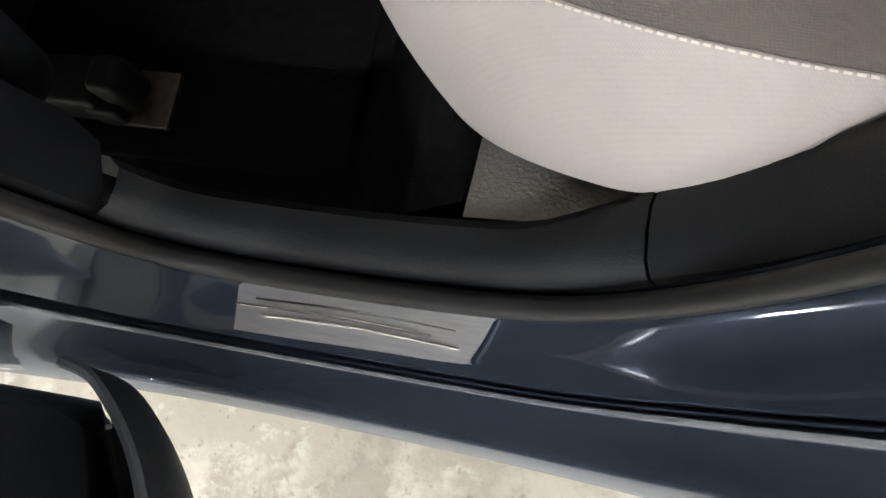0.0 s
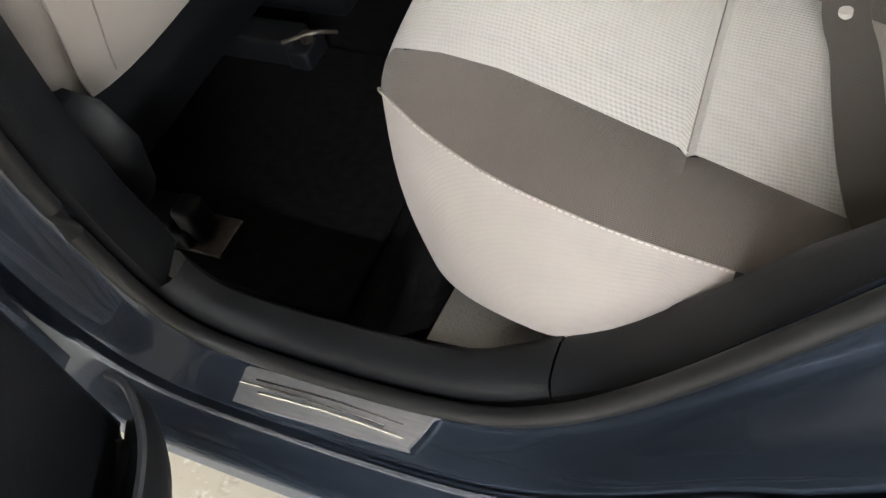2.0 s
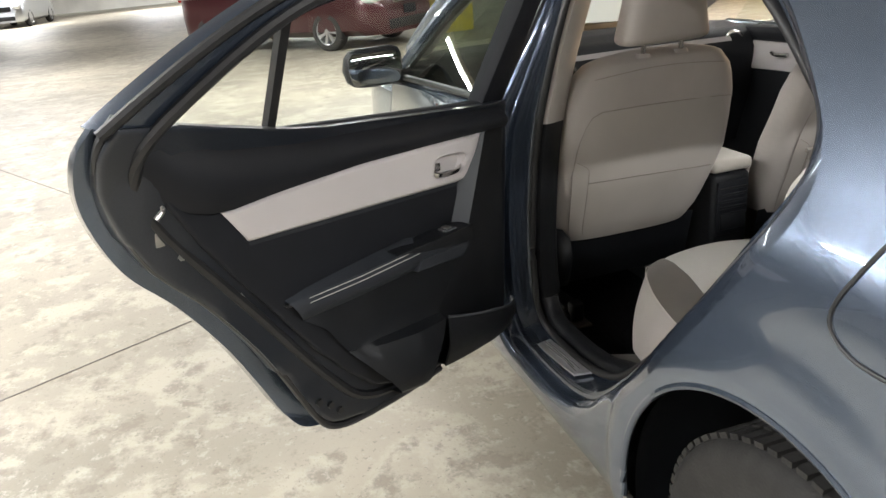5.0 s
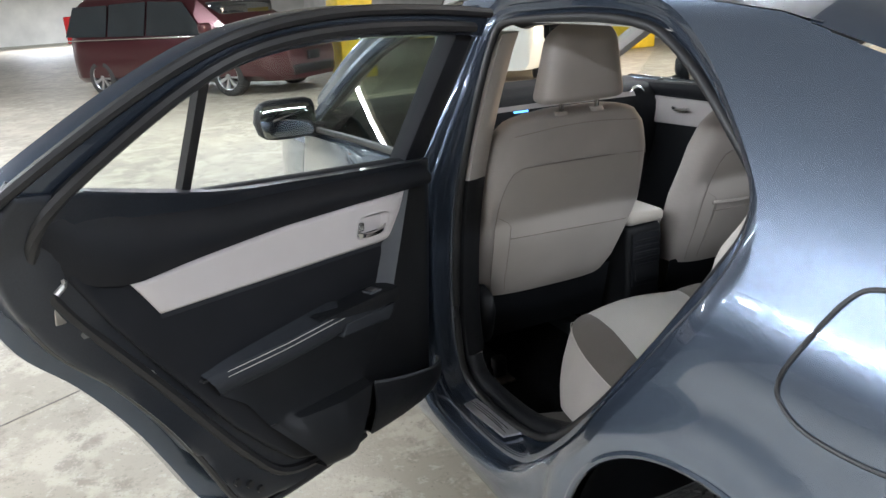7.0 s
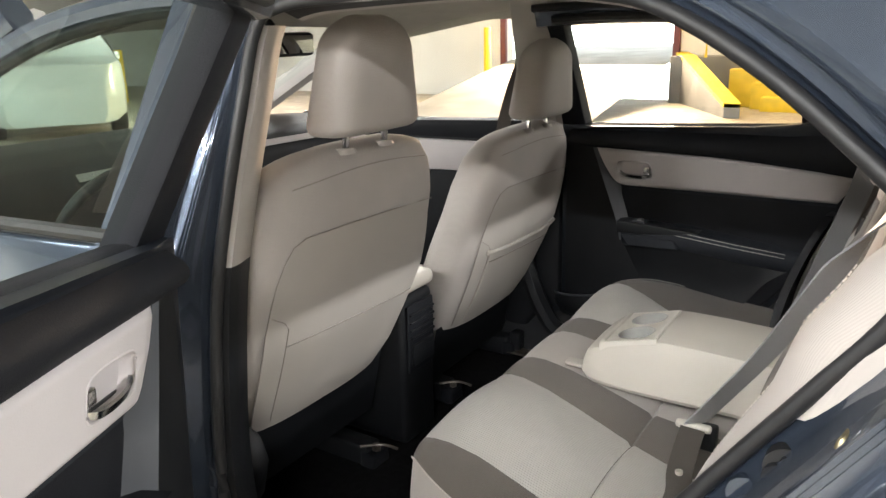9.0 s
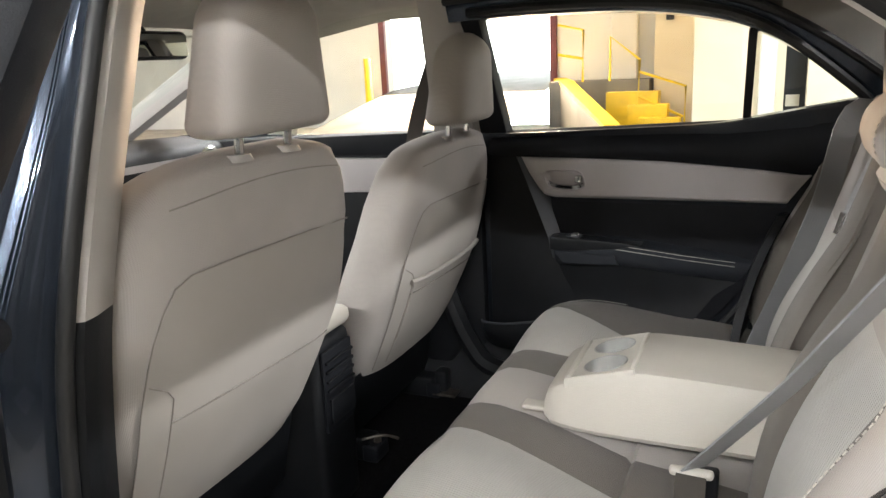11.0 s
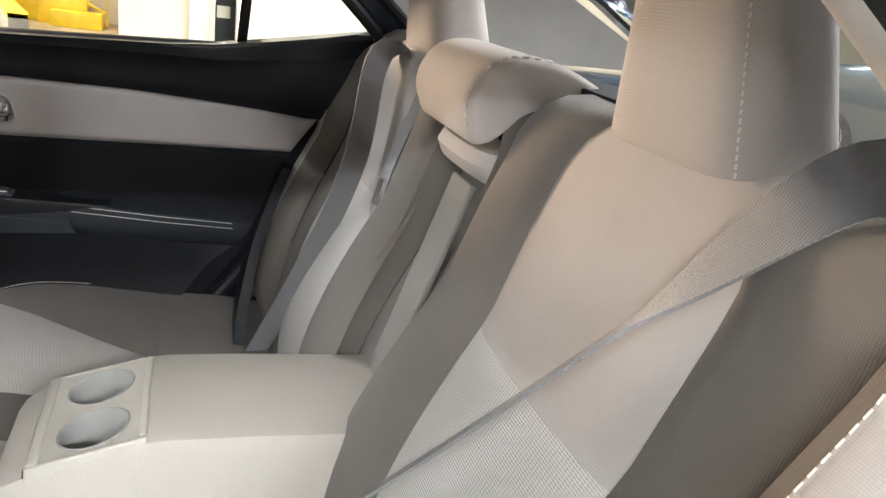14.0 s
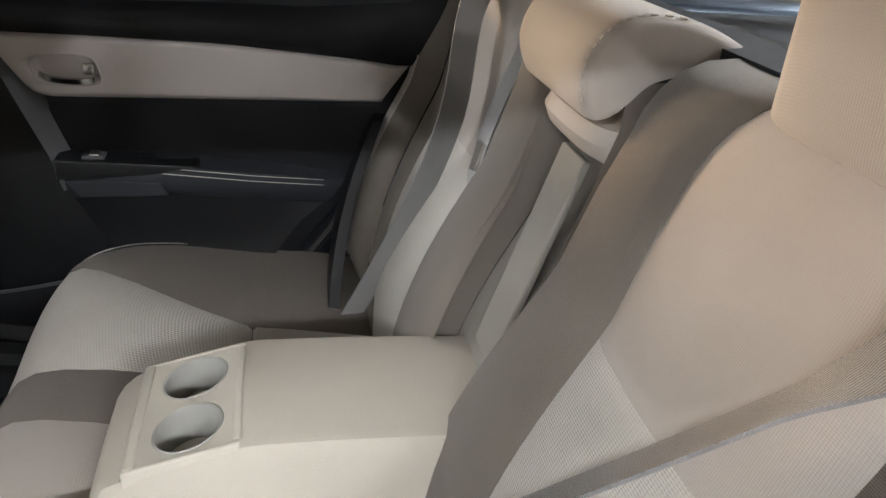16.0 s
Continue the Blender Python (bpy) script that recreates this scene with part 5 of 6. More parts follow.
def cushion_z(x, y):
    z = interp(x, [0.252, 0.258, 0.268, 0.283, 0.305, 0.34, 0.40, 0.47, 0.59, 0.70, 0.80], [0.515, 0.545, 0.57, 0.588, 0.597, 0.598, 0.588, 0.568, 0.530, 0.515, 0.50])
    z -= 0.010 * max(0, 1 - abs(x - 0.593) / 0.009)
    e = min(abs(y - 0.30), abs(1.62 - y))
    return z - 0.012 * max(0, 1 - e / 0.10) ** 2 + 0.02 * max(0, (x - 0.5) / 0.3) * max(0, 1 - e / 0.2) + 0.012 * math.sin(max(0, min(1, (min(y, 1.92 - y) - 0.44) / 0.3)) * math.pi)


def edge0(x):
    return interp(x, [0.252, 0.27, 0.30, 0.36, 0.45, 0.55, 0.66, 0.80], [0.47, 0.435, 0.40, 0.36, 0.328, 0.315, 0.305, 0.30])


def edge1(x):
    return interp(x, [0.252, 0.30, 0.41, 0.59, 0.70, 0.80], [0.475, 0.455, 0.455, 0.442, 0.415, 0.395])


def edge2(x):
    return interp(x, [0.252, 0.30, 0.59, 0.68, 0.80], [0.785, 0.768, 0.732, 0.70, 0.67])


def edge3(x):
    return interp(x, [0.252, 0.30, 0.8], [0.885, 0.872, 0.868])


def mirrored(e):
    return lambda x: 1.92 - e(x)


def panel(name, ea, eb, mat, label, proud=0.0, xs=XS, n=9):
    surface(name, lambda x, f: Vector((x, ea(x) + (eb(x) - ea(x)) * f, cushion_z(x, ea(x) + (eb(x) - ea(x)) * f) + proud * math.sin(f * math.pi) ** 0.5)), xs, lin(0, 1, n), mat, bench, label)


panel("seat_panel", edge1, edge2, TEXTURED, "pale ribbed cloth seating area", 0.006, n=17)
panel("inner_stripe", edge2, edge3, TAUPE, "taupe cloth stripe", 0.005)
panel("middle_panel", edge3, mirrored(edge3), CLOTH, "light cloth middle seat", 0.006)
panel("inner_stripe", mirrored(edge3), mirrored(edge2), TAUPE, "taupe cloth stripe", 0.005)
def far_edge(x):
    return interp(x, [0.252, 0.306, 0.408, 0.50, 0.59, 0.80], [1.462, 1.455, 1.398, 1.355, 1.335, 1.33])


panel("seat_panel", mirrored(edge2), far_edge, TEXTURED, "pale ribbed cloth seating area", 0.006, n=17)
STITCH = spline([(0.256, 0.468, 0.519), (0.27, 0.435, 0.557), (0.30, 0.40, 0.583), (0.36, 0.36, 0.586), (0.43, 0.334, 0.576), (0.50, 0.321, 0.563), (0.58, 0.312, 0.552), (0.657, 0.306, 0.545)], 6)
LOWER = spline([(0.285, 0.50, 0.345), (0.292, 0.44, 0.35), (0.32, 0.365, 0.37), (0.38, 0.305, 0.40), (0.46, 0.272, 0.42), (0.525, 0.263, 0.433), (0.60, 0.278, 0.485), (0.655, 0.30, 0.535)], 6)


def stripe(sgn):
    rings = []
    for a in STITCH + [Vector((0.73, 0.303, 0.535)), Vector((0.80, 0.30, 0.52))]:
        e = edge1(a.x) if sgn > 0 else 1.92 - far_edge(a.x)
        b = Vector((max(a.x, 0.2525), e, cushion_z(max(a.x, 0.2525), e)))
        row = [a.lerp(b, f) + Vector((0, 0, 0.007 * min(1, len(rings) / 8) * math.sin(f * math.pi) ** 0.6)) for f in lin(0, 1, 9)]
        rings.append([p if sgn > 0 else Vector((p.x, 1.92 - p.y, p.z)) for p in row])
    loft("outer_stripe", rings, TAUPE, bench, "taupe cloth stripe", closed=False, caps=False)


def bolster(sgn):
    rings = []
    for a, b in zip(STITCH, LOWER):
        row = []
        for f in lin(0, 1, 9):
            p = a + (b - a) * f
            out = Vector((-0.5, -1, 0)).normalized() if a.x < 0.45 else Vector((0, -1, 0))
            p = p + out * 0.014 * math.sin(f * math.pi) * (1 if a.x < 0.6 else 0.4) * min(1, len(rings) / 6)
            row.append(p if sgn > 0 else Vector((p.x, 1.92 - p.y, p.z)))
        rings.append(row)
    loft("side_panel", rings, CLOTH, bench, "light cloth side of the cushion", closed=False, caps=False)
    for i in range(3, len(STITCH) - 1):
        for h in (0.15, 0.65):
            a = STITCH[i].lerp(STITCH[i + 1], h)
            b = STITCH[i].lerp(STITCH[i + 1], h + 0.32)
            o = Vector((-0.001, -0.004, 0.0025))
            a, b = a + o, b + o
            if sgn < 0:
                a, b = Vector((a.x, 1.92 - a.y, a.z)), Vector((b.x, 1.92 - b.y, b.z))
            STITCHES.append((a, b))


STITCHES = []
bolster(1)
bolster(-1)
stripe(1)
stripe(-1)
front = [[Vector((interp(f, [0, 0.2, 1], [0.253, 0.249, 0.287]), y, interp(f, [0, 0.2, 1], [0.517, 0.48, 0.335]))) for f in lin(0, 1, 9)] for y in lin(0.468, 1.452, 28)]
loft("front_panel", front, CLOTH, bench, "light cloth front of the cushion", closed=False, caps=False)
surface("heel_board", lambda k, y: Vector((interp(k, [0, 0.3, 1], [0.37, 0.30, 0.22]), y, interp(k, [0, 0.3, 1], [0.395 - 0.05 * min(1, (y - 0.25) / 0.1), 0.33, 0.236]))), lin(0, 1, 8), lin(0.25, 1.66, 14), CARPET, car, "dark carpet below the rear seat")
surface("kick_panel", lambda k, f: Vector((0.372 + 0.135 * k, 0.238 + 0.12 * f, 0.392 + 0.02 * k - 0.03 * f)), lin(0, 1, 6), lin(0, 1, 5), KICK, car, "grey grained panel below the seat")


def stitching(name, pairs, parent, r=0.0011):
    verts, faces = [], []
    for a, b in pairs:
        t = (b - a).normalized()
        s = t.cross(Vector((0, 0, 1)))
        s = s.normalized() if s.length > 1e-4 else Vector((1, 0, 0))
        u = s.cross(t)
        k = len(verts)
        for p in (a, b):
            verts += [p + s * r, p + u * r, p - s * r, p - u * r]
        faces += [(k + j, k + (j + 1) % 4, k + 4 + (j + 1) % 4, k + 4 + j) for j in range(4)] + [(k + 3, k + 2, k + 1, k), (k + 4, k + 5, k + 6, k + 7)]
    ob = obj(name, verts, faces, THREAD, parent, "pale stitching", smooth=False)
    return tagged(ob, kind="stuff")


stitching("stitching", STITCHES, bench)
for e0, e1 in ((edge1, edge2), (mirrored(edge2), far_edge)):
    tube("cross_seam", [Vector((0.593, e0(0.593) + (e1(0.593) - e0(0.593)) * f, cushion_z(0.593, e0(0.593) + (e1(0.593) - e0(0.593)) * f) + 0.006 * math.sin(f * math.pi) ** 0.5 - 0.0003)) for f in lin(0.02, 0.98, 20)], 0.0016, SEAM, bench, "sewn seam across the cushion", sides=6)

back = root("rear_seat_backrest", "rear backrest in pale cloth with taupe stripes", "car seat", of=car)
ZS = sorted(lin(0.49, 1.06, 21) + [0.895]) + [1.085, 1.105, 1.12, 1.13, 1.133, 1.13]


def back_x(z, y):
    x = 0.93 + 0.30 * (min(z, 1.06) - 0.886)
    return x - 0.034 * math.sin(max(0, min(1, (z - 0.47) / 0.44)) * math.pi)


def back_point(z, y, i):
    k = max(0, i - 21)
    return Vector((back_x(z, y) + (0, 0.004, 0.012, 0.026, 0.046, 0.075, 0.11)[k], y, z))


def bc(zs, ys):
    return lambda z: interp(z, zs, ys)


C0 = bc([0.5, 0.7, 0.85, 1.0, 1.12], [0.44, 0.42, 0.39, 0.355, 0.335])
C1 = bc([0.49, 0.6, 0.72, 0.9, 1.05, 1.13], [0.58, 0.515, 0.49, 0.472, 0.46, 0.47])
C2 = bc([0.49, 1.0, 1.06, 1.13], [0.735, 0.742, 0.735, 0.70])
C3 = bc([0.49, 0.70, 0.85, 1.0, 1.06, 1.13], [0.90, 0.892, 0.872, 0.862, 0.85, 0.83])


def back_panel(name, ca, cb, mat, label, z0=0.49, z1=1.2, proud=0.004, side=1, n=9, thick=True):
    zs = [(i, z) for i, z in enumerate(ZS) if (z >= z0 - 1e-6 and z <= z1 + 1e-6)]
    rows = []
    for i, z in zs:
        row = []
        for f in lin(0, 1, n):
            y = ca(z) + (cb(z) - ca(z)) * f
            p = back_point(z, y, i) - Vector((proud * math.sin(f * math.pi) ** 0.5, 0, 0))
            row.append(p if side > 0 else Vector((p.x, 1.92 - p.y, p.z)))
        rows.append(row)
    loft(name, rows, mat, back, label, closed=False, caps=False)


for s in (1, -1):
    back_panel("outer_stripe", C0, C1, TAUPE, "taupe cloth stripe", proud=0.008, side=s)
    split = 0.895
    back_panel("lower_insert", C1, C2, TEXTURED, "pale ribbed cloth insert", z1=split, proud=0.010, side=s, n=15)
    back_panel("upper_insert", C1, C2, CLOTH, "light cloth upper backrest", z0=split, proud=0.010, side=s, n=15)
    back_panel("inner_stripe", C2, C3, TAUPE, "taupe cloth stripe", proud=0.02, side=s)
    # padded outer bolster
    rows = []
    for z in lin(0.54, 1.125, 26):
        yb = C0(z)
        w = interp(z, [0.54, 0.60, 0.7, 0.85, 1.0, 1.09, 1.125], [0.09, 0.16, 0.185, 0.165, 0.125, 0.08, 0.03])
        row = []
        for f in lin(0, 0.33, 6) + lin(0.33, 1, 9)[1:]:
            a = f * math.pi * 0.95
            p = Vector((back_x(z, yb) - 0.004 - 0.06 * math.sin(a) * interp(z, [0.54, 0.6, 1.0, 1.125], [0.4, 1, 1, 0.2]) + 0.05 * f * f + 0.04 * max(0, (z - 1.06) / 0.065) ** 2, yb - w * (1 - math.cos(a)) / 2, z))
            row.append(p if s > 0 else Vector((p.x, 1.92 - p.y, p.z)))
        rows.append(row)
    loft("bolster_front", [r[:6] for r in rows], TAUPE, back, "taupe front of the side bolster", closed=False, caps=False)
    loft("bolster", [r[5:] for r in rows], CLOTH, back, "light padded side bolster", closed=False, caps=False)
    def on_bolster(z, f=0.34):
        w = interp(z, [0.54, 0.60, 0.7, 0.85, 1.0, 1.09, 1.125], [0.09, 0.16, 0.185, 0.165, 0.125, 0.08, 0.03])
        a = f * math.pi * 0.95
        return Vector((back_x(z, 0) - 0.0055 - 0.06 * math.sin(a) * interp(z, [0.54, 0.6, 1.0, 1.125], [0.4, 1, 1, 0.2]) + 0.05 * f * f + 0.04 * max(0, (z - 1.06) / 0.065) ** 2, C0(z) - w * (1 - math.cos(a)) / 2, z))

    pr = []
    for z in lin(0.58, 1.07, 60):
        a, b = on_bolster(z), on_bolster(z + 0.0055)
        if s < 0:
            a.y, b.y = 1.92 - a.y, 1.92 - b.y
        pr.append((a, b))
    stitching("bolster_stitching", pr, back, 0.0009)
rec = [[Vector((back_x(z, 0) + 0.045, y, z)) for y in lin(0.865, 1.055, 6)] for z in lin(0.60, 1.03, 12)]
loft("recess_panel", rec, RECESS, back, "grey vinyl of the armrest recess", closed=False, caps=False)
for y0, dy in ((0.863, 1), (1.057, -1)):
    w = [[Vector((back_x(z, 0) - 0.008 + 0.053 * f, y0, z)) for f in lin(0, 1, 4)] for z in lin(0.55, 1.1, 12)]
    loft("recess_side", w, TAUPE, back, closed=False, caps=False)
rbox("recess_strap", (0.90, 0.93, 0.72), (0.91, 1.0, 1.0), RECESS, back, bevel=0.003, m=Matrix.Translation((0.935, 0.96, 0.86)) @ Matrix.Rotation(radians(16.7), 4, "Y") @ Matrix.Translation((-0.905, -0.96, -0.86)))
pillow("recess_top", [(0.995, 0.96, 1.005, 0.02, 0.082), (0.984, 0.96, 1.015, 0.028, 0.090), (0.982, 0.96, 1.032, 0.034, 0.094), (0.986, 0.96, 1.048, 0.03, 0.09)], CLOTH, back, "padded top of the armrest recess")
strip("backrest_top", [(1.10, 0.33, 1.09), (1.10, 1.59, 1.09)], (1, 0, 0), 0.08, 0.09, SLATE, back)


def head_rows(z0, z1, hx0, hx1, hy0, hy1, cx0, cx1, rb, rt, cy):
    """Sections of a padded headrest, rounded at its foot and its top."""
    rows = []
    zs = [z0 + rb * (1 - math.cos(a)) for a in lin(0, math.pi / 2, 6)] + lin(z0 + rb, z1 - rt, 9)[1:] + [z1 - rt + rt * math.sin(a) for a in lin(0, math.pi / 2, 9)[1:]]
    for z in zs:
        f = (z - z0) / (z1 - z0)
        k = 0.0
        if z < z0 + rb:
            k = rb * (1 - math.sqrt(max(0, 1 - ((z0 + rb - z) / rb) ** 2)))
        if z > z1 - rt:
            k = rt * (1 - math.sqrt(max(0, 1 - ((z - z1 + rt) / rt) ** 2)))
        rows.append((cx0 + (cx1 - cx0) * f, cy, z, max(0.008, hx0 + (hx1 - hx0) * f - k), hy0 + (hy1 - hy0) * f - k))
    return rows


def rear_headrest(cy, side):
    h = root("headrest", "light cloth headrest with pale corner stitching", "headrest", of=car)
    rows = head_rows(1.112, 1.290, 0.057, 0.040, 0.106, 0.078, 1.050, 1.018, 0.014, 0.042, cy)
    pillow("cushion", rows, CLOTH, h, n=48, power=3.8)
    prs = []
    for z in lin(1.123, 1.255, 22):
        hx, hy, cx = [interp(z, [r[2] for r in rows], [r[k] for r in rows]) for k in (3, 4, 0)]
        k = 2 ** (-1 / 3.8)
        a = Vector((cx - hx * k - 0.001, cy - side * (hy * k + 0.0005), z))
        prs.append((a, a + Vector((-0.0001, 0, 0.004))))
    stitching("corner_stitching", prs, h, 0.0013)
    for s in (-0.045, 0.045):
        tube("post", [(1.045, cy + s, 1.07), (1.04, cy + s, 1.115)], 0.007, CHROME, h)


surface("far_side_trim", lambda z, f: Vector((back_x(z, 0) - 0.082 + 0.02 * f * f, interp(z, [0.49, 0.62, 0.84], [1.39, 1.43, 1.56]) * (1 - f) + 1.645 * f, z)), lin(0.49, 0.84, 10), lin(0, 1, 8), BLACK, car, "black trim beside the far cushion", thick=(0.02, 0, 0))
rear_headrest(0.602, 1)
rear_headrest(1.318, -1)
mid = root("headrest", "low saddle-shaped middle headrest in light cloth", "headrest", of=car)
MP = spline([(0.938, 0, 1.063), (0.926, 0, 1.10), (0.938, 0, 1.138), (0.972, 0, 1.160), (1.03, 0, 1.158), (1.09, 0, 1.136), (1.125, 0, 1.112), (1.115, 0, 1.098), (1.05, 0, 1.108), (0.995, 0, 1.098), (0.968, 0, 1.074), (0.952, 0, 1.060)], 4, True)
mc = sum(MP, Vector()) / len(MP)
msec = []
for y, k in ((0.862, 0.80), (0.864, 0.90), (0.870, 0.965), (0.882, 1.0), (0.93, 1.0), (1.0, 1.0), (1.068, 1.0), (1.08, 0.965), (1.086, 0.90), (1.088, 0.80)):
    msec.append([Vector((mc.x + (p.x - mc.x) * k, y, mc.z + (p.z - mc.z) * k)) for p in MP])
loft("cushion", msec, CLOTH, mid)
stitching("side_stitching", [(Vector((p.x, 0.8705, p.z)) , Vector((q.x, 0.8705, q.z)) * 0.5 + Vector((p.x, 0.8705, p.z)) * 0.5) for p, q in zip(MP[2:16], MP[3:17])], mid, 0.0013)

# folded-down armrest
arm = root("centre_armrest", "beige vinyl centre armrest folded down with two cup holders", "armrest", of=car)
asec = []
for x in [0.436, 0.441, 0.450, 0.462, 0.474, 0.475, 0.50, 0.55, 0.597, 0.598, 0.62, 0.70, 0.78, 0.86, 0.90]:
    zs = interp(x, [0.436, 0.441, 0.450, 0.462, 0.48, 0.52, 0.60, 0.64, 0.90], [0.632, 0.647, 0.660, 0.668, 0.677, 0.692, 0.711, 0.714, 0.703])
    zt = zs - 0.046 if 0.4745 < x < 0.5975 else zs
    zb = interp(x, [0.436, 0.45, 0.50, 0.9], [0.600, 0.588, 0.584, 0.585])
    w0, w1 = interp(x, [0.436, 0.46, 0.56], [0.094, 0.106, 0.117]), interp(x, [0.436, 0.46, 0.5], [0.085, 0.098, 0.102])
    asec.append([Vector((x, 0.945 + a, z)) for a, z in ((-w0 + 0.006, zb), (-w0, zb + 0.01), (-w1 - 0.004, zs - 0.018), (-w1 + 0.002, zs - 0.005), (-w1 + 0.012, zt), (0, zt + 0.003), (w1 - 0.012, zt), (w1 - 0.002, zs - 0.005), (w1 + 0.004, zs - 0.018), (w0, zb + 0.01), (w0 - 0.006, zb))])
ab = loft("body", asec, VINYL, arm, "light beige vinyl armrest")
ab.data.set_sharp_from_angle(angle=radians(28))
tray_v, tray_f = [], []
for cy in (0.8995, 0.9905):
    k = len(tray_v)
    for s in range(32):
        a = 2 * math.pi * s / 32
        c, d = math.cos(a), math.sin(a)
        q = 1 / max(abs(c), abs(d))
        tray_v += [Vector((0.5375 + 0.0615 * c * q, cy + 0.0455 * d * q, 0.7175)), Vector((0.541 + 0.039 * c, cy + 0.040 * d, 0.7175))]
    for s in range(32):
        a, b = k + 2 * s, k + 2 * ((s + 1) % 32)
        tray_f.append((a, b, b + 1, a + 1))
obj("front_tray", tray_v, tray_f, PLASTIC, arm, "ivory plastic cup holder tray", smooth=False)
rbox("tray_edge", (0.590, 0.858, 0.70), (0.600, 1.032, 0.7195), PLASTIC, arm, bevel=0.004)
rbox("tray_edge", (0.476, 0.853, 0.70), (0.49, 1.037, 0.7205), PLASTIC, arm, bevel=0.005)
for y0 in (0.8495, 1.0335):
    rbox("tray_side", (0.4765, y0, 0.662), (0.5995, y0 + 0.007, 0.7185), PLASTIC, arm, bevel=0.003)
CUPGREY = material("pale_grey_cup_plastic", (0.36, 0.36, 0.34), 0.45, 0, 0.08, 20)
for cy in (0.8995, 0.9905):
    ell = [[Vector((0.541 + 0.0358 * r * math.cos(a), cy + 0.0367 * r * math.sin(a), z)) for a in [2 * math.pi * s / 28 for s in range(28)]] for r, z in ((1.09, 0.7168), (1.05, 0.7185), (1.0, 0.7170), (0.94, 0.70), (0.9, 0.668), (0.02, 0.667))]
    cup = loft("cup_holder", ell, CUPGREY, arm, "round recessed cup holder", caps=False)
for o in arm.children:
    if o.name.split(".")[0] in ("front_tray", "tray_edge", "tray_side", "cup_holder"):
        for v in o.data.vertices:
            v.co.z += interp(v.co.x, [0.475, 0.60], [-0.036, -0.004])
            v.co.y -= 0.006
rbox("pull_strap", (0.392, 0.855, 0.603), (0.450, 0.888, 0.613), VINYL, arm, "vinyl pull tab", bevel=0.005)

# belts
lb = root("seat_belt", "grey seat belt across the backrest into a buckle", "seat belt", of=car)
sp1 = spline([(1.10, 0.335, 1.075), (1.085, 0.373, 1.114), (1.048, 0.396, 1.142), (1.008, 0.424, 1.146), (0.948, 0.476, 1.055), (0.892, 0.548, 0.938), (0.833, 0.626, 0.815), (0.762, 0.702, 0.690), (0.706, 0.760, 0.594)], 8)


def belt_turn(f):
    """The webbing lies flat at the shoulder and turns on edge towards the buckle."""
    k = max(0.0, min(1.0, (f - 0.34) / 0.20))
    a = Vector((-0.52, 0.58, 0.62)) * math.cos(k * math.pi / 2) + Vector((0.76, 0.65, 0.0)) * math.sin(k * math.pi / 2)
    return a if f > 0.3 else Vector((0.3, 0.5, 0.8)).lerp(a, f / 0.3)


strip("shoulder_webbing", sp1, [belt_turn(i / (len(sp1) - 1)) for i in range(len(sp1))], 0.046, 0.003, BELT, lb, "grey shoulder belt")
sp2 = spline([(0.704, 0.757, 0.588), (0.706, 0.71, 0.572), (0.711, 0.645, 0.551), (0.725, 0.59, 0.545), (0.735, 0.50, 0.55), (0.75, 0.42, 0.545), (0.78, 0.34, 0.53)], 6)
strip("lap_webbing", sp2, (1, 0.15, 0.0), 0.046, 0.0022, BELTDARK, lb, "dark taupe lap belt")
tube("stop_button", [(0.711, 0.642, 0.549), (0.710, 0.642, 0.5565)], 0.007, PLASTIC, lb, sides=12)
rbox("tongue", (0.670, 0.750, 0.580), (0.738, 0.766, 0.595), PLASTIC, lb, "ivory belt tongue", bevel=0.006, m=Matrix.Translation((0.704, 0.758, 0.588)) @ Matrix.Rotation(radians(20), 4, "X") @ Matrix.Translation((-0.704, -0.758, -0.588)))
rbox("buckle", (0.712, 0.765, 0.535), (0.745, 0.795, 0.585), BLACK, lb, bevel=0.006)
rbox("guide", (1.02, 0.30, 1.115), (1.10, 0.37, 1.14), PILLAR, lb, "light belt guide", bevel=0.008)
rb = root("seat_belt", "grey seat belt hanging in front of the far backrest", "seat belt", of=car)
strip("shoulder_webbing", spline([(1.03, 1.361, 1.10), (0.943, 1.351, 1.099), (0.896, 1.257, 0.943), (0.841, 1.283, 0.760), (0.767, 1.397, 0.513)], 6), (0.9, 0.35, -0.2), 0.046, 0.0022, BELT, rb)
rb2 = root("seat_belt", "grey middle seat belt lying over the backrest", "seat belt", of=car)
strip("webbing", spline([(0.985, 1.20, 1.08), (0.935, 1.19, 0.95), (0.90, 1.17, 0.82), (0.83, 1.14, 0.60)], 6), (0, 1, 0.1), 0.046, 0.0022, BELT, rb2)
tube("latch_plate", [(0.93, 1.18, 0.93), (0.92, 1.178, 0.89)], 0.012, CHROME, rb2, sides=8)

# ---------------------------------------------------------------- front seats


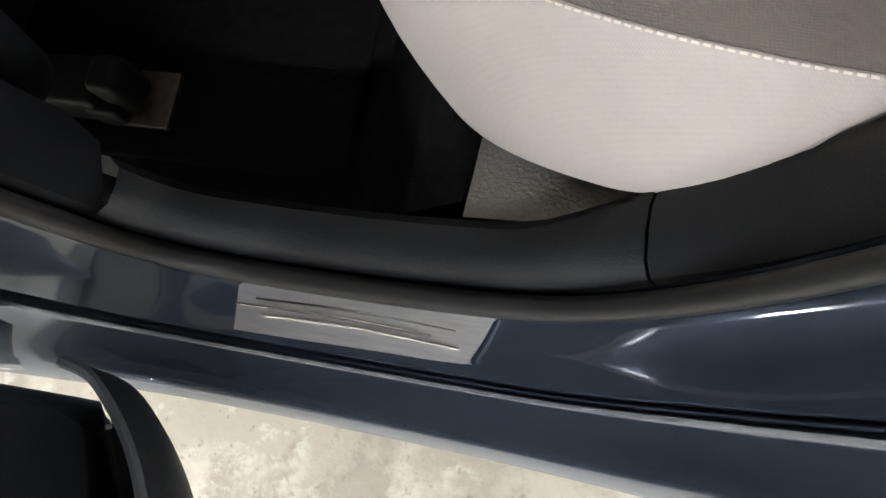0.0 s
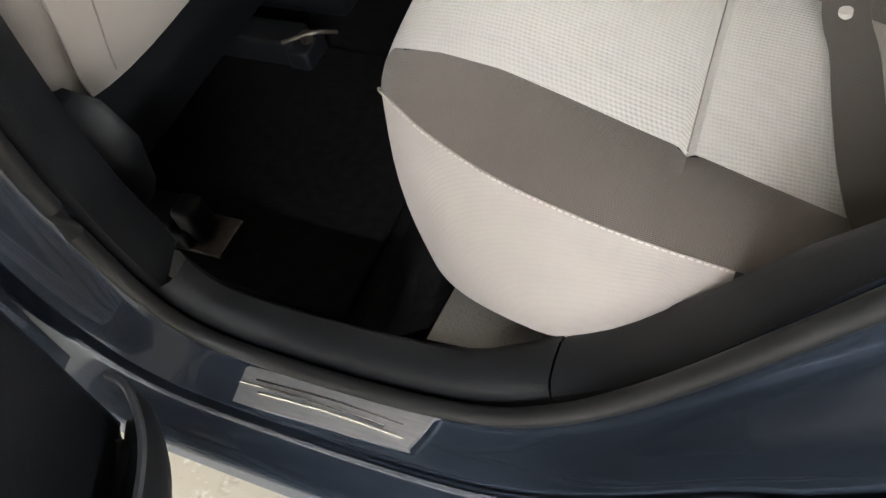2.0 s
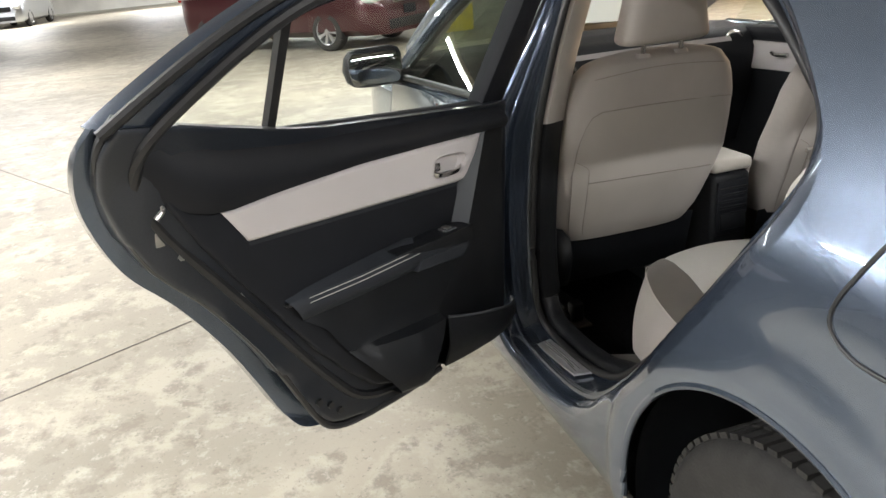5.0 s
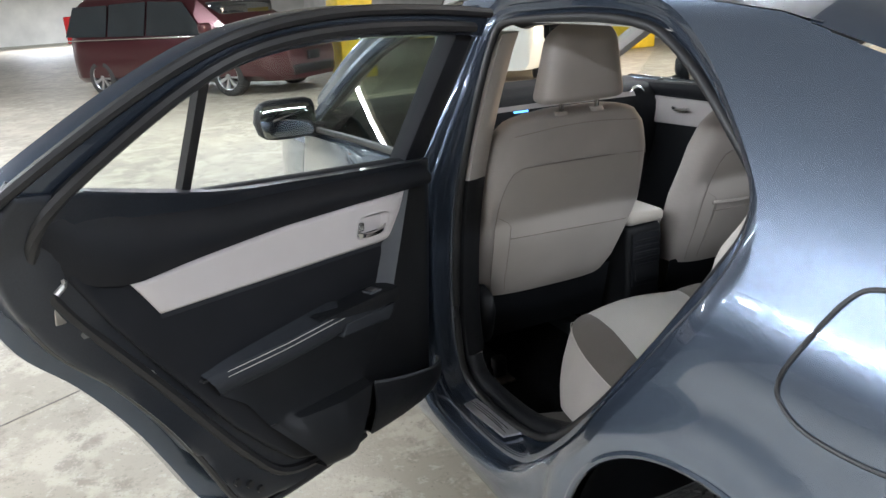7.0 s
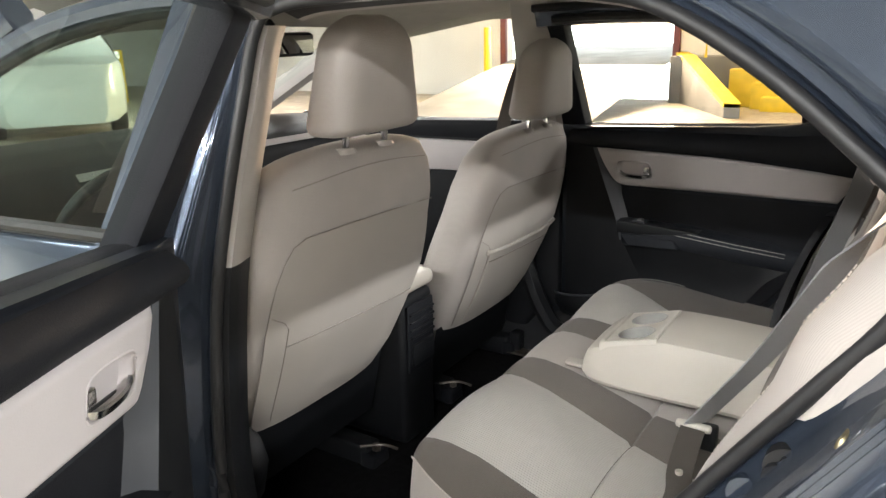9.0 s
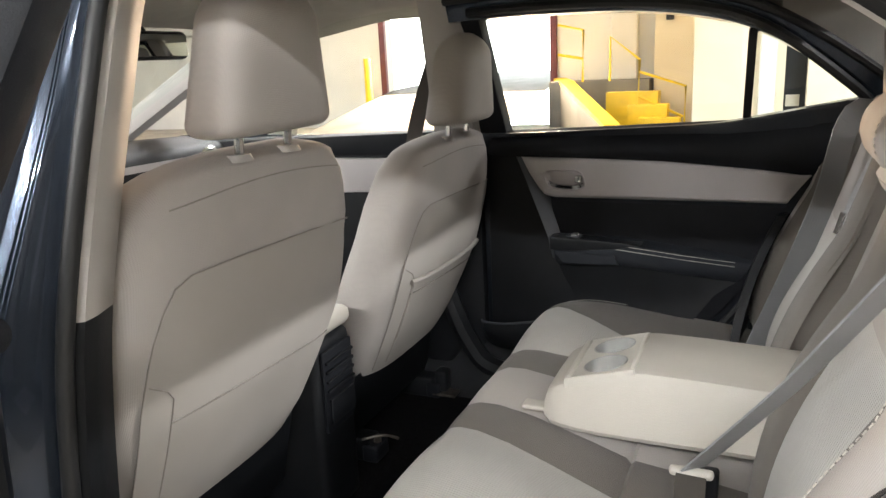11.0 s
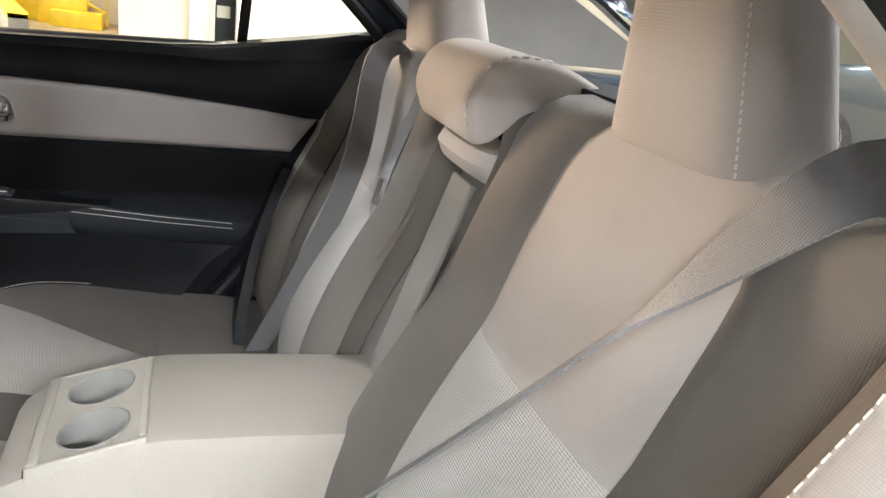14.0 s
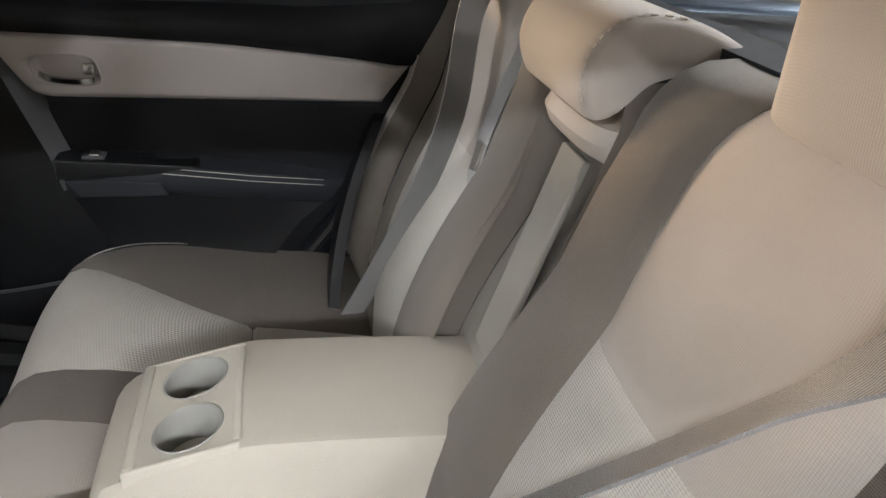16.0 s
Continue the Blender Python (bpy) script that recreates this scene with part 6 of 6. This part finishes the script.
def front_seat(dx, cy, label, sgn, dz=0.0):
    s = root("front_seat", label, "car seat", of=car)

    def back_ring(z):
        cx = -0.175 + (z - 0.53) * 0.38 + dx + 0.024 * math.sin(max(0, min(1, (z - 0.53) / 0.55)) * math.pi)
        hw = interp(z, [0.53, 0.60, 0.8, 1.0, 1.06, 1.10, 1.115, 1.128], [0.238, 0.268, 0.296, 0.276, 0.252, 0.215, 0.18, 0.10])
        hd = interp(z, [0.53, 0.60, 0.8, 1.0, 1.06, 1.10, 1.115, 1.128], [0.098, 0.105, 0.10, 0.085, 0.072, 0.058, 0.044, 0.015])
        return cx, hw, hd
    rows = []
    for z in [0.533, 0.54, 0.56, 0.62, 0.7, 0.8, 0.9, 0.98, 1.03, 1.06, 1.082, 1.10, 1.11, 1.118, 1.124, 1.128]:
        cx, hw, hd = back_ring(z)
        rows.append((cx, cy, z, hd, hw))
    pillow("backrest", rows, CLOTH, s, "light grey-beige cloth backrest", n=44, power=3.4)

    def rear(f, z, off=0.004):
        cx, hw, hd = back_ring(z)
        y = f * hw
        k = (1 - abs(f) ** 3.4) ** (1 / 3.4)
        return Vector((cx + hd * k + off, cy + y, z))
    surface("back_cover", lambda z, f: rear(f * interp(z, [0.55, 0.86, 0.93, 0.985], [0.86, 0.86, 0.82, 0.72]), z), lin(0.542, 0.978, 16), lin(-1, 1, 19), BACKVINYL, s, "grey-beige seat back cover")
    rim = [rear(-0.86, z, 0.0045) for z in lin(0.55, 0.86, 10)] + [rear(f, z, 0.0045) for f, z in ((-0.85, 0.895), (-0.82, 0.935), (-0.77, 0.965), (-0.68, 0.978), (-0.3, 0.981), (0, 0.980), (0.3, 0.978), (0.68, 0.972), (0.86, 0.966), (0.95, 0.958))]
    tube("cover_piping", rim, 0.0012, SOFTSEAM, s, sides=6)
    tube("pocket_seam", [rear(f, 0.755 - 0.012 * abs(f) ** 3 - (0.01 * f), 0.0045) for f in lin(-0.70, 0.80, 20)], 0.0015, SEAM, s, sides=6)
    tube("side_seam", [rear(-0.70, z, 0.0045) for z in lin(0.56, 0.80, 10)] + [rear(-0.74, 0.815, 0.0045), rear(-0.84, 0.832, 0.0045)], 0.0011, SOFTSEAM, s, sides=6)
    tube("top_seam", [rear(f, 1.062 + 0.022 * (1 - f * f), 0.0) for f in lin(-0.85, 0.85, 20)], 0.0012, SOFTSEAM, s, sides=6)
    if sgn < 0:
        tube("pocket_hem", [rear(f, 0.80 - 0.015 * (1 - f * f), 0.007) for f in lin(-0.74, 0.74, 18)], 0.007, BACKVINYL, s, "hem of the map pocket", sides=8)
        for q in (-0.68,):
            tube("pocket_fold", [rear(q, z, 0.005) for z in lin(0.62, 0.79, 8)], 0.0026, BACKVINYL, s, sides=6)
    hb = head_rows(1.150, 1.362, 0.058, 0.046, 0.138, 0.096, 0.095 + dx, 0.113 + dx, 0.022, 0.058, cy - sgn * 0.008)
    hr = pillow("headrest", hb, CLOTH, s, "light cloth headrest", n=40, power=3.6)
    for q in (-0.06, 0.06):
        tube("headrest_post", [(0.085 + dx, cy + q, 1.09), (0.09 + dx, cy + q, 1.15)], 0.007, CHROME, s)
        pillow("post_guide", [(0.085 + dx, cy + q, 1.112, 0.018, 0.022), (0.085 + dx, cy + q, 1.122, 0.014, 0.018)], PILLAR, s, n=16)
    # base
    rings = []
    for x, zt, hw in ((-0.62, 0.50, 0.2), (-0.58, 0.545, 0.24), (-0.45, 0.55, 0.26), (-0.30, 0.52, 0.262), (-0.24, 0.50, 0.25)):
        rings.append([Vector((x + dx, cy + a * hw, z)) for a, z in ((-1, 0.38), (-1.02, zt - 0.03), (-0.8, zt + 0.015), (-0.6, zt), (0, zt - 0.01), (0.6, zt), (0.8, zt + 0.015), (1.02, zt - 0.03), (1, 0.38))])
    loft("cushion", rings, CLOTH, s, "light cloth seat cushion")
    under = [[Vector((interp(f, [0, 1], [-0.105, -0.15]) + dx, y, interp(f, [0, 1], [0.55, 0.36]))) for f in lin(0, 1, 4)] for y in lin(cy - 0.262, cy + 0.262, 10)]
    loft("rear_shield", under, BLACK, s, "black plastic shield below the backrest", closed=False, caps=False)
    for q in (-1, 1):
        if q == -sgn:
            pillow("hinge_cover", [(-0.10 + dx, cy + q * 0.255, 0.40, 0.045, 0.03), (-0.10 + dx, cy + q * 0.262, 0.44, 0.075, 0.036), (-0.10 + dx, cy + q * 0.262, 0.52, 0.098, 0.038), (-0.10 + dx, cy + q * 0.26, 0.565, 0.08, 0.034), (-0.10 + dx, cy + q * 0.258, 0.585, 0.045, 0.02)], BLACK, s, "black recliner cover", n=20)
        rbox("seat_rail", (-0.65 + dx, cy + q * 0.2 - 0.03, 0.236), (-0.10 + dx, cy + q * 0.2 + 0.03, 0.30), BLACK, s, bevel=0.008)
        rbox("rail_end", (-0.12 + dx, cy + q * 0.2 - 0.035, 0.238), (-0.075 + dx, cy + q * 0.2 + 0.035, 0.285), SOFTBLACK, s, bevel=0.008)
        tube("rail_bolt", [(-0.09 + dx, cy + q * 0.2, 0.285), (-0.09 + dx, cy + q * 0.2, 0.30)], 0.012, DARKSTEEL, s, sides=6)
        if q == -sgn:
            rbox("rail_lever", (-0.10 + dx, cy + q * 0.2 - 0.035, 0.248), (-0.025 + dx, cy + q * 0.2 + 0.035, 0.256), DARKSTEEL, s, bevel=0.002)
            rbox("rail_cap", (-0.095 + dx, cy + q * 0.2 - 0.022, 0.256), (-0.055 + dx, cy + q * 0.2 + 0.022, 0.325), BLACK, s, bevel=0.01)
        else:
            tube("rail_lever", spline([(-0.12 + dx, cy + q * 0.2 - 0.03, 0.30), (-0.07 + dx, cy + q * 0.2, 0.305), (-0.045 + dx, cy + q * 0.2 + 0.03, 0.285)], 4), 0.004, DARKSTEEL, s)
    for o in s.children:
        if o.name.split(".")[0] not in ("seat_rail", "rail_end", "rail_bolt", "rail_lever", "rail_cap"):
            o.data.transform(Matrix.Translation((0, 0, dz)))
    return s


front_seat(0.0, 0.57, "front seat in light grey-beige cloth with a headrest", 1)
far_seat = front_seat(-0.015, 1.375, "front passenger seat in light cloth with a map pocket", -1, -0.06)
cons = root("centre_console", "black centre console with a beige vinyl lid", "console", of=car)
rbox("body", (-0.75, 0.885, 0.235), (-0.075, 1.035, 0.665), BLACK, cons, bevel=0.02)
rbox("lid", (-0.42, 0.88, 0.668), (-0.07, 1.04, 0.712), VINYL, cons, "beige vinyl armrest lid", bevel=0.018)
rbox("rear_face", (-0.075, 0.90, 0.45), (-0.066, 1.02, 0.64), SOFTBLACK, cons, bevel=0.004)
for k in range(4):
    rbox("vent_ridge", (-0.067, 0.905, 0.545 + 0.022 * k), (-0.058, 1.015, 0.553 + 0.022 * k), BLACK, cons, bevel=0.003)
rbox("rear_tray", (-0.066, 0.91, 0.47), (-0.058, 1.01, 0.53), BLACK, cons, bevel=0.004)
fb = root("front_belt", "grey front seat belt with its buckle by the pillar", "seat belt", of=car)
strip("webbing", spline([(-0.03, 0.36, 1.2), (-0.05, 0.31, 1.0), (-0.04, 0.285, 0.86), (-0.05, 0.28, 0.5)], 6), (1, 0, 0), 0.046, 0.002, BELT, fb)
rbox("tongue", (-0.02, 0.258, 0.84), (0.025, 0.272, 0.88), CHROME, fb, bevel=0.005)
fb2 = root("front_belt", "brown-grey front seat belt on the far pillar", "seat belt", of=car)
strip("webbing", spline([(-0.05, 1.57, 1.28), (-0.15, 1.60, 1.05), (-0.22, 1.60, 0.7)], 6), (1, 0, 0), 0.046, 0.002, BELTDARK, fb2)
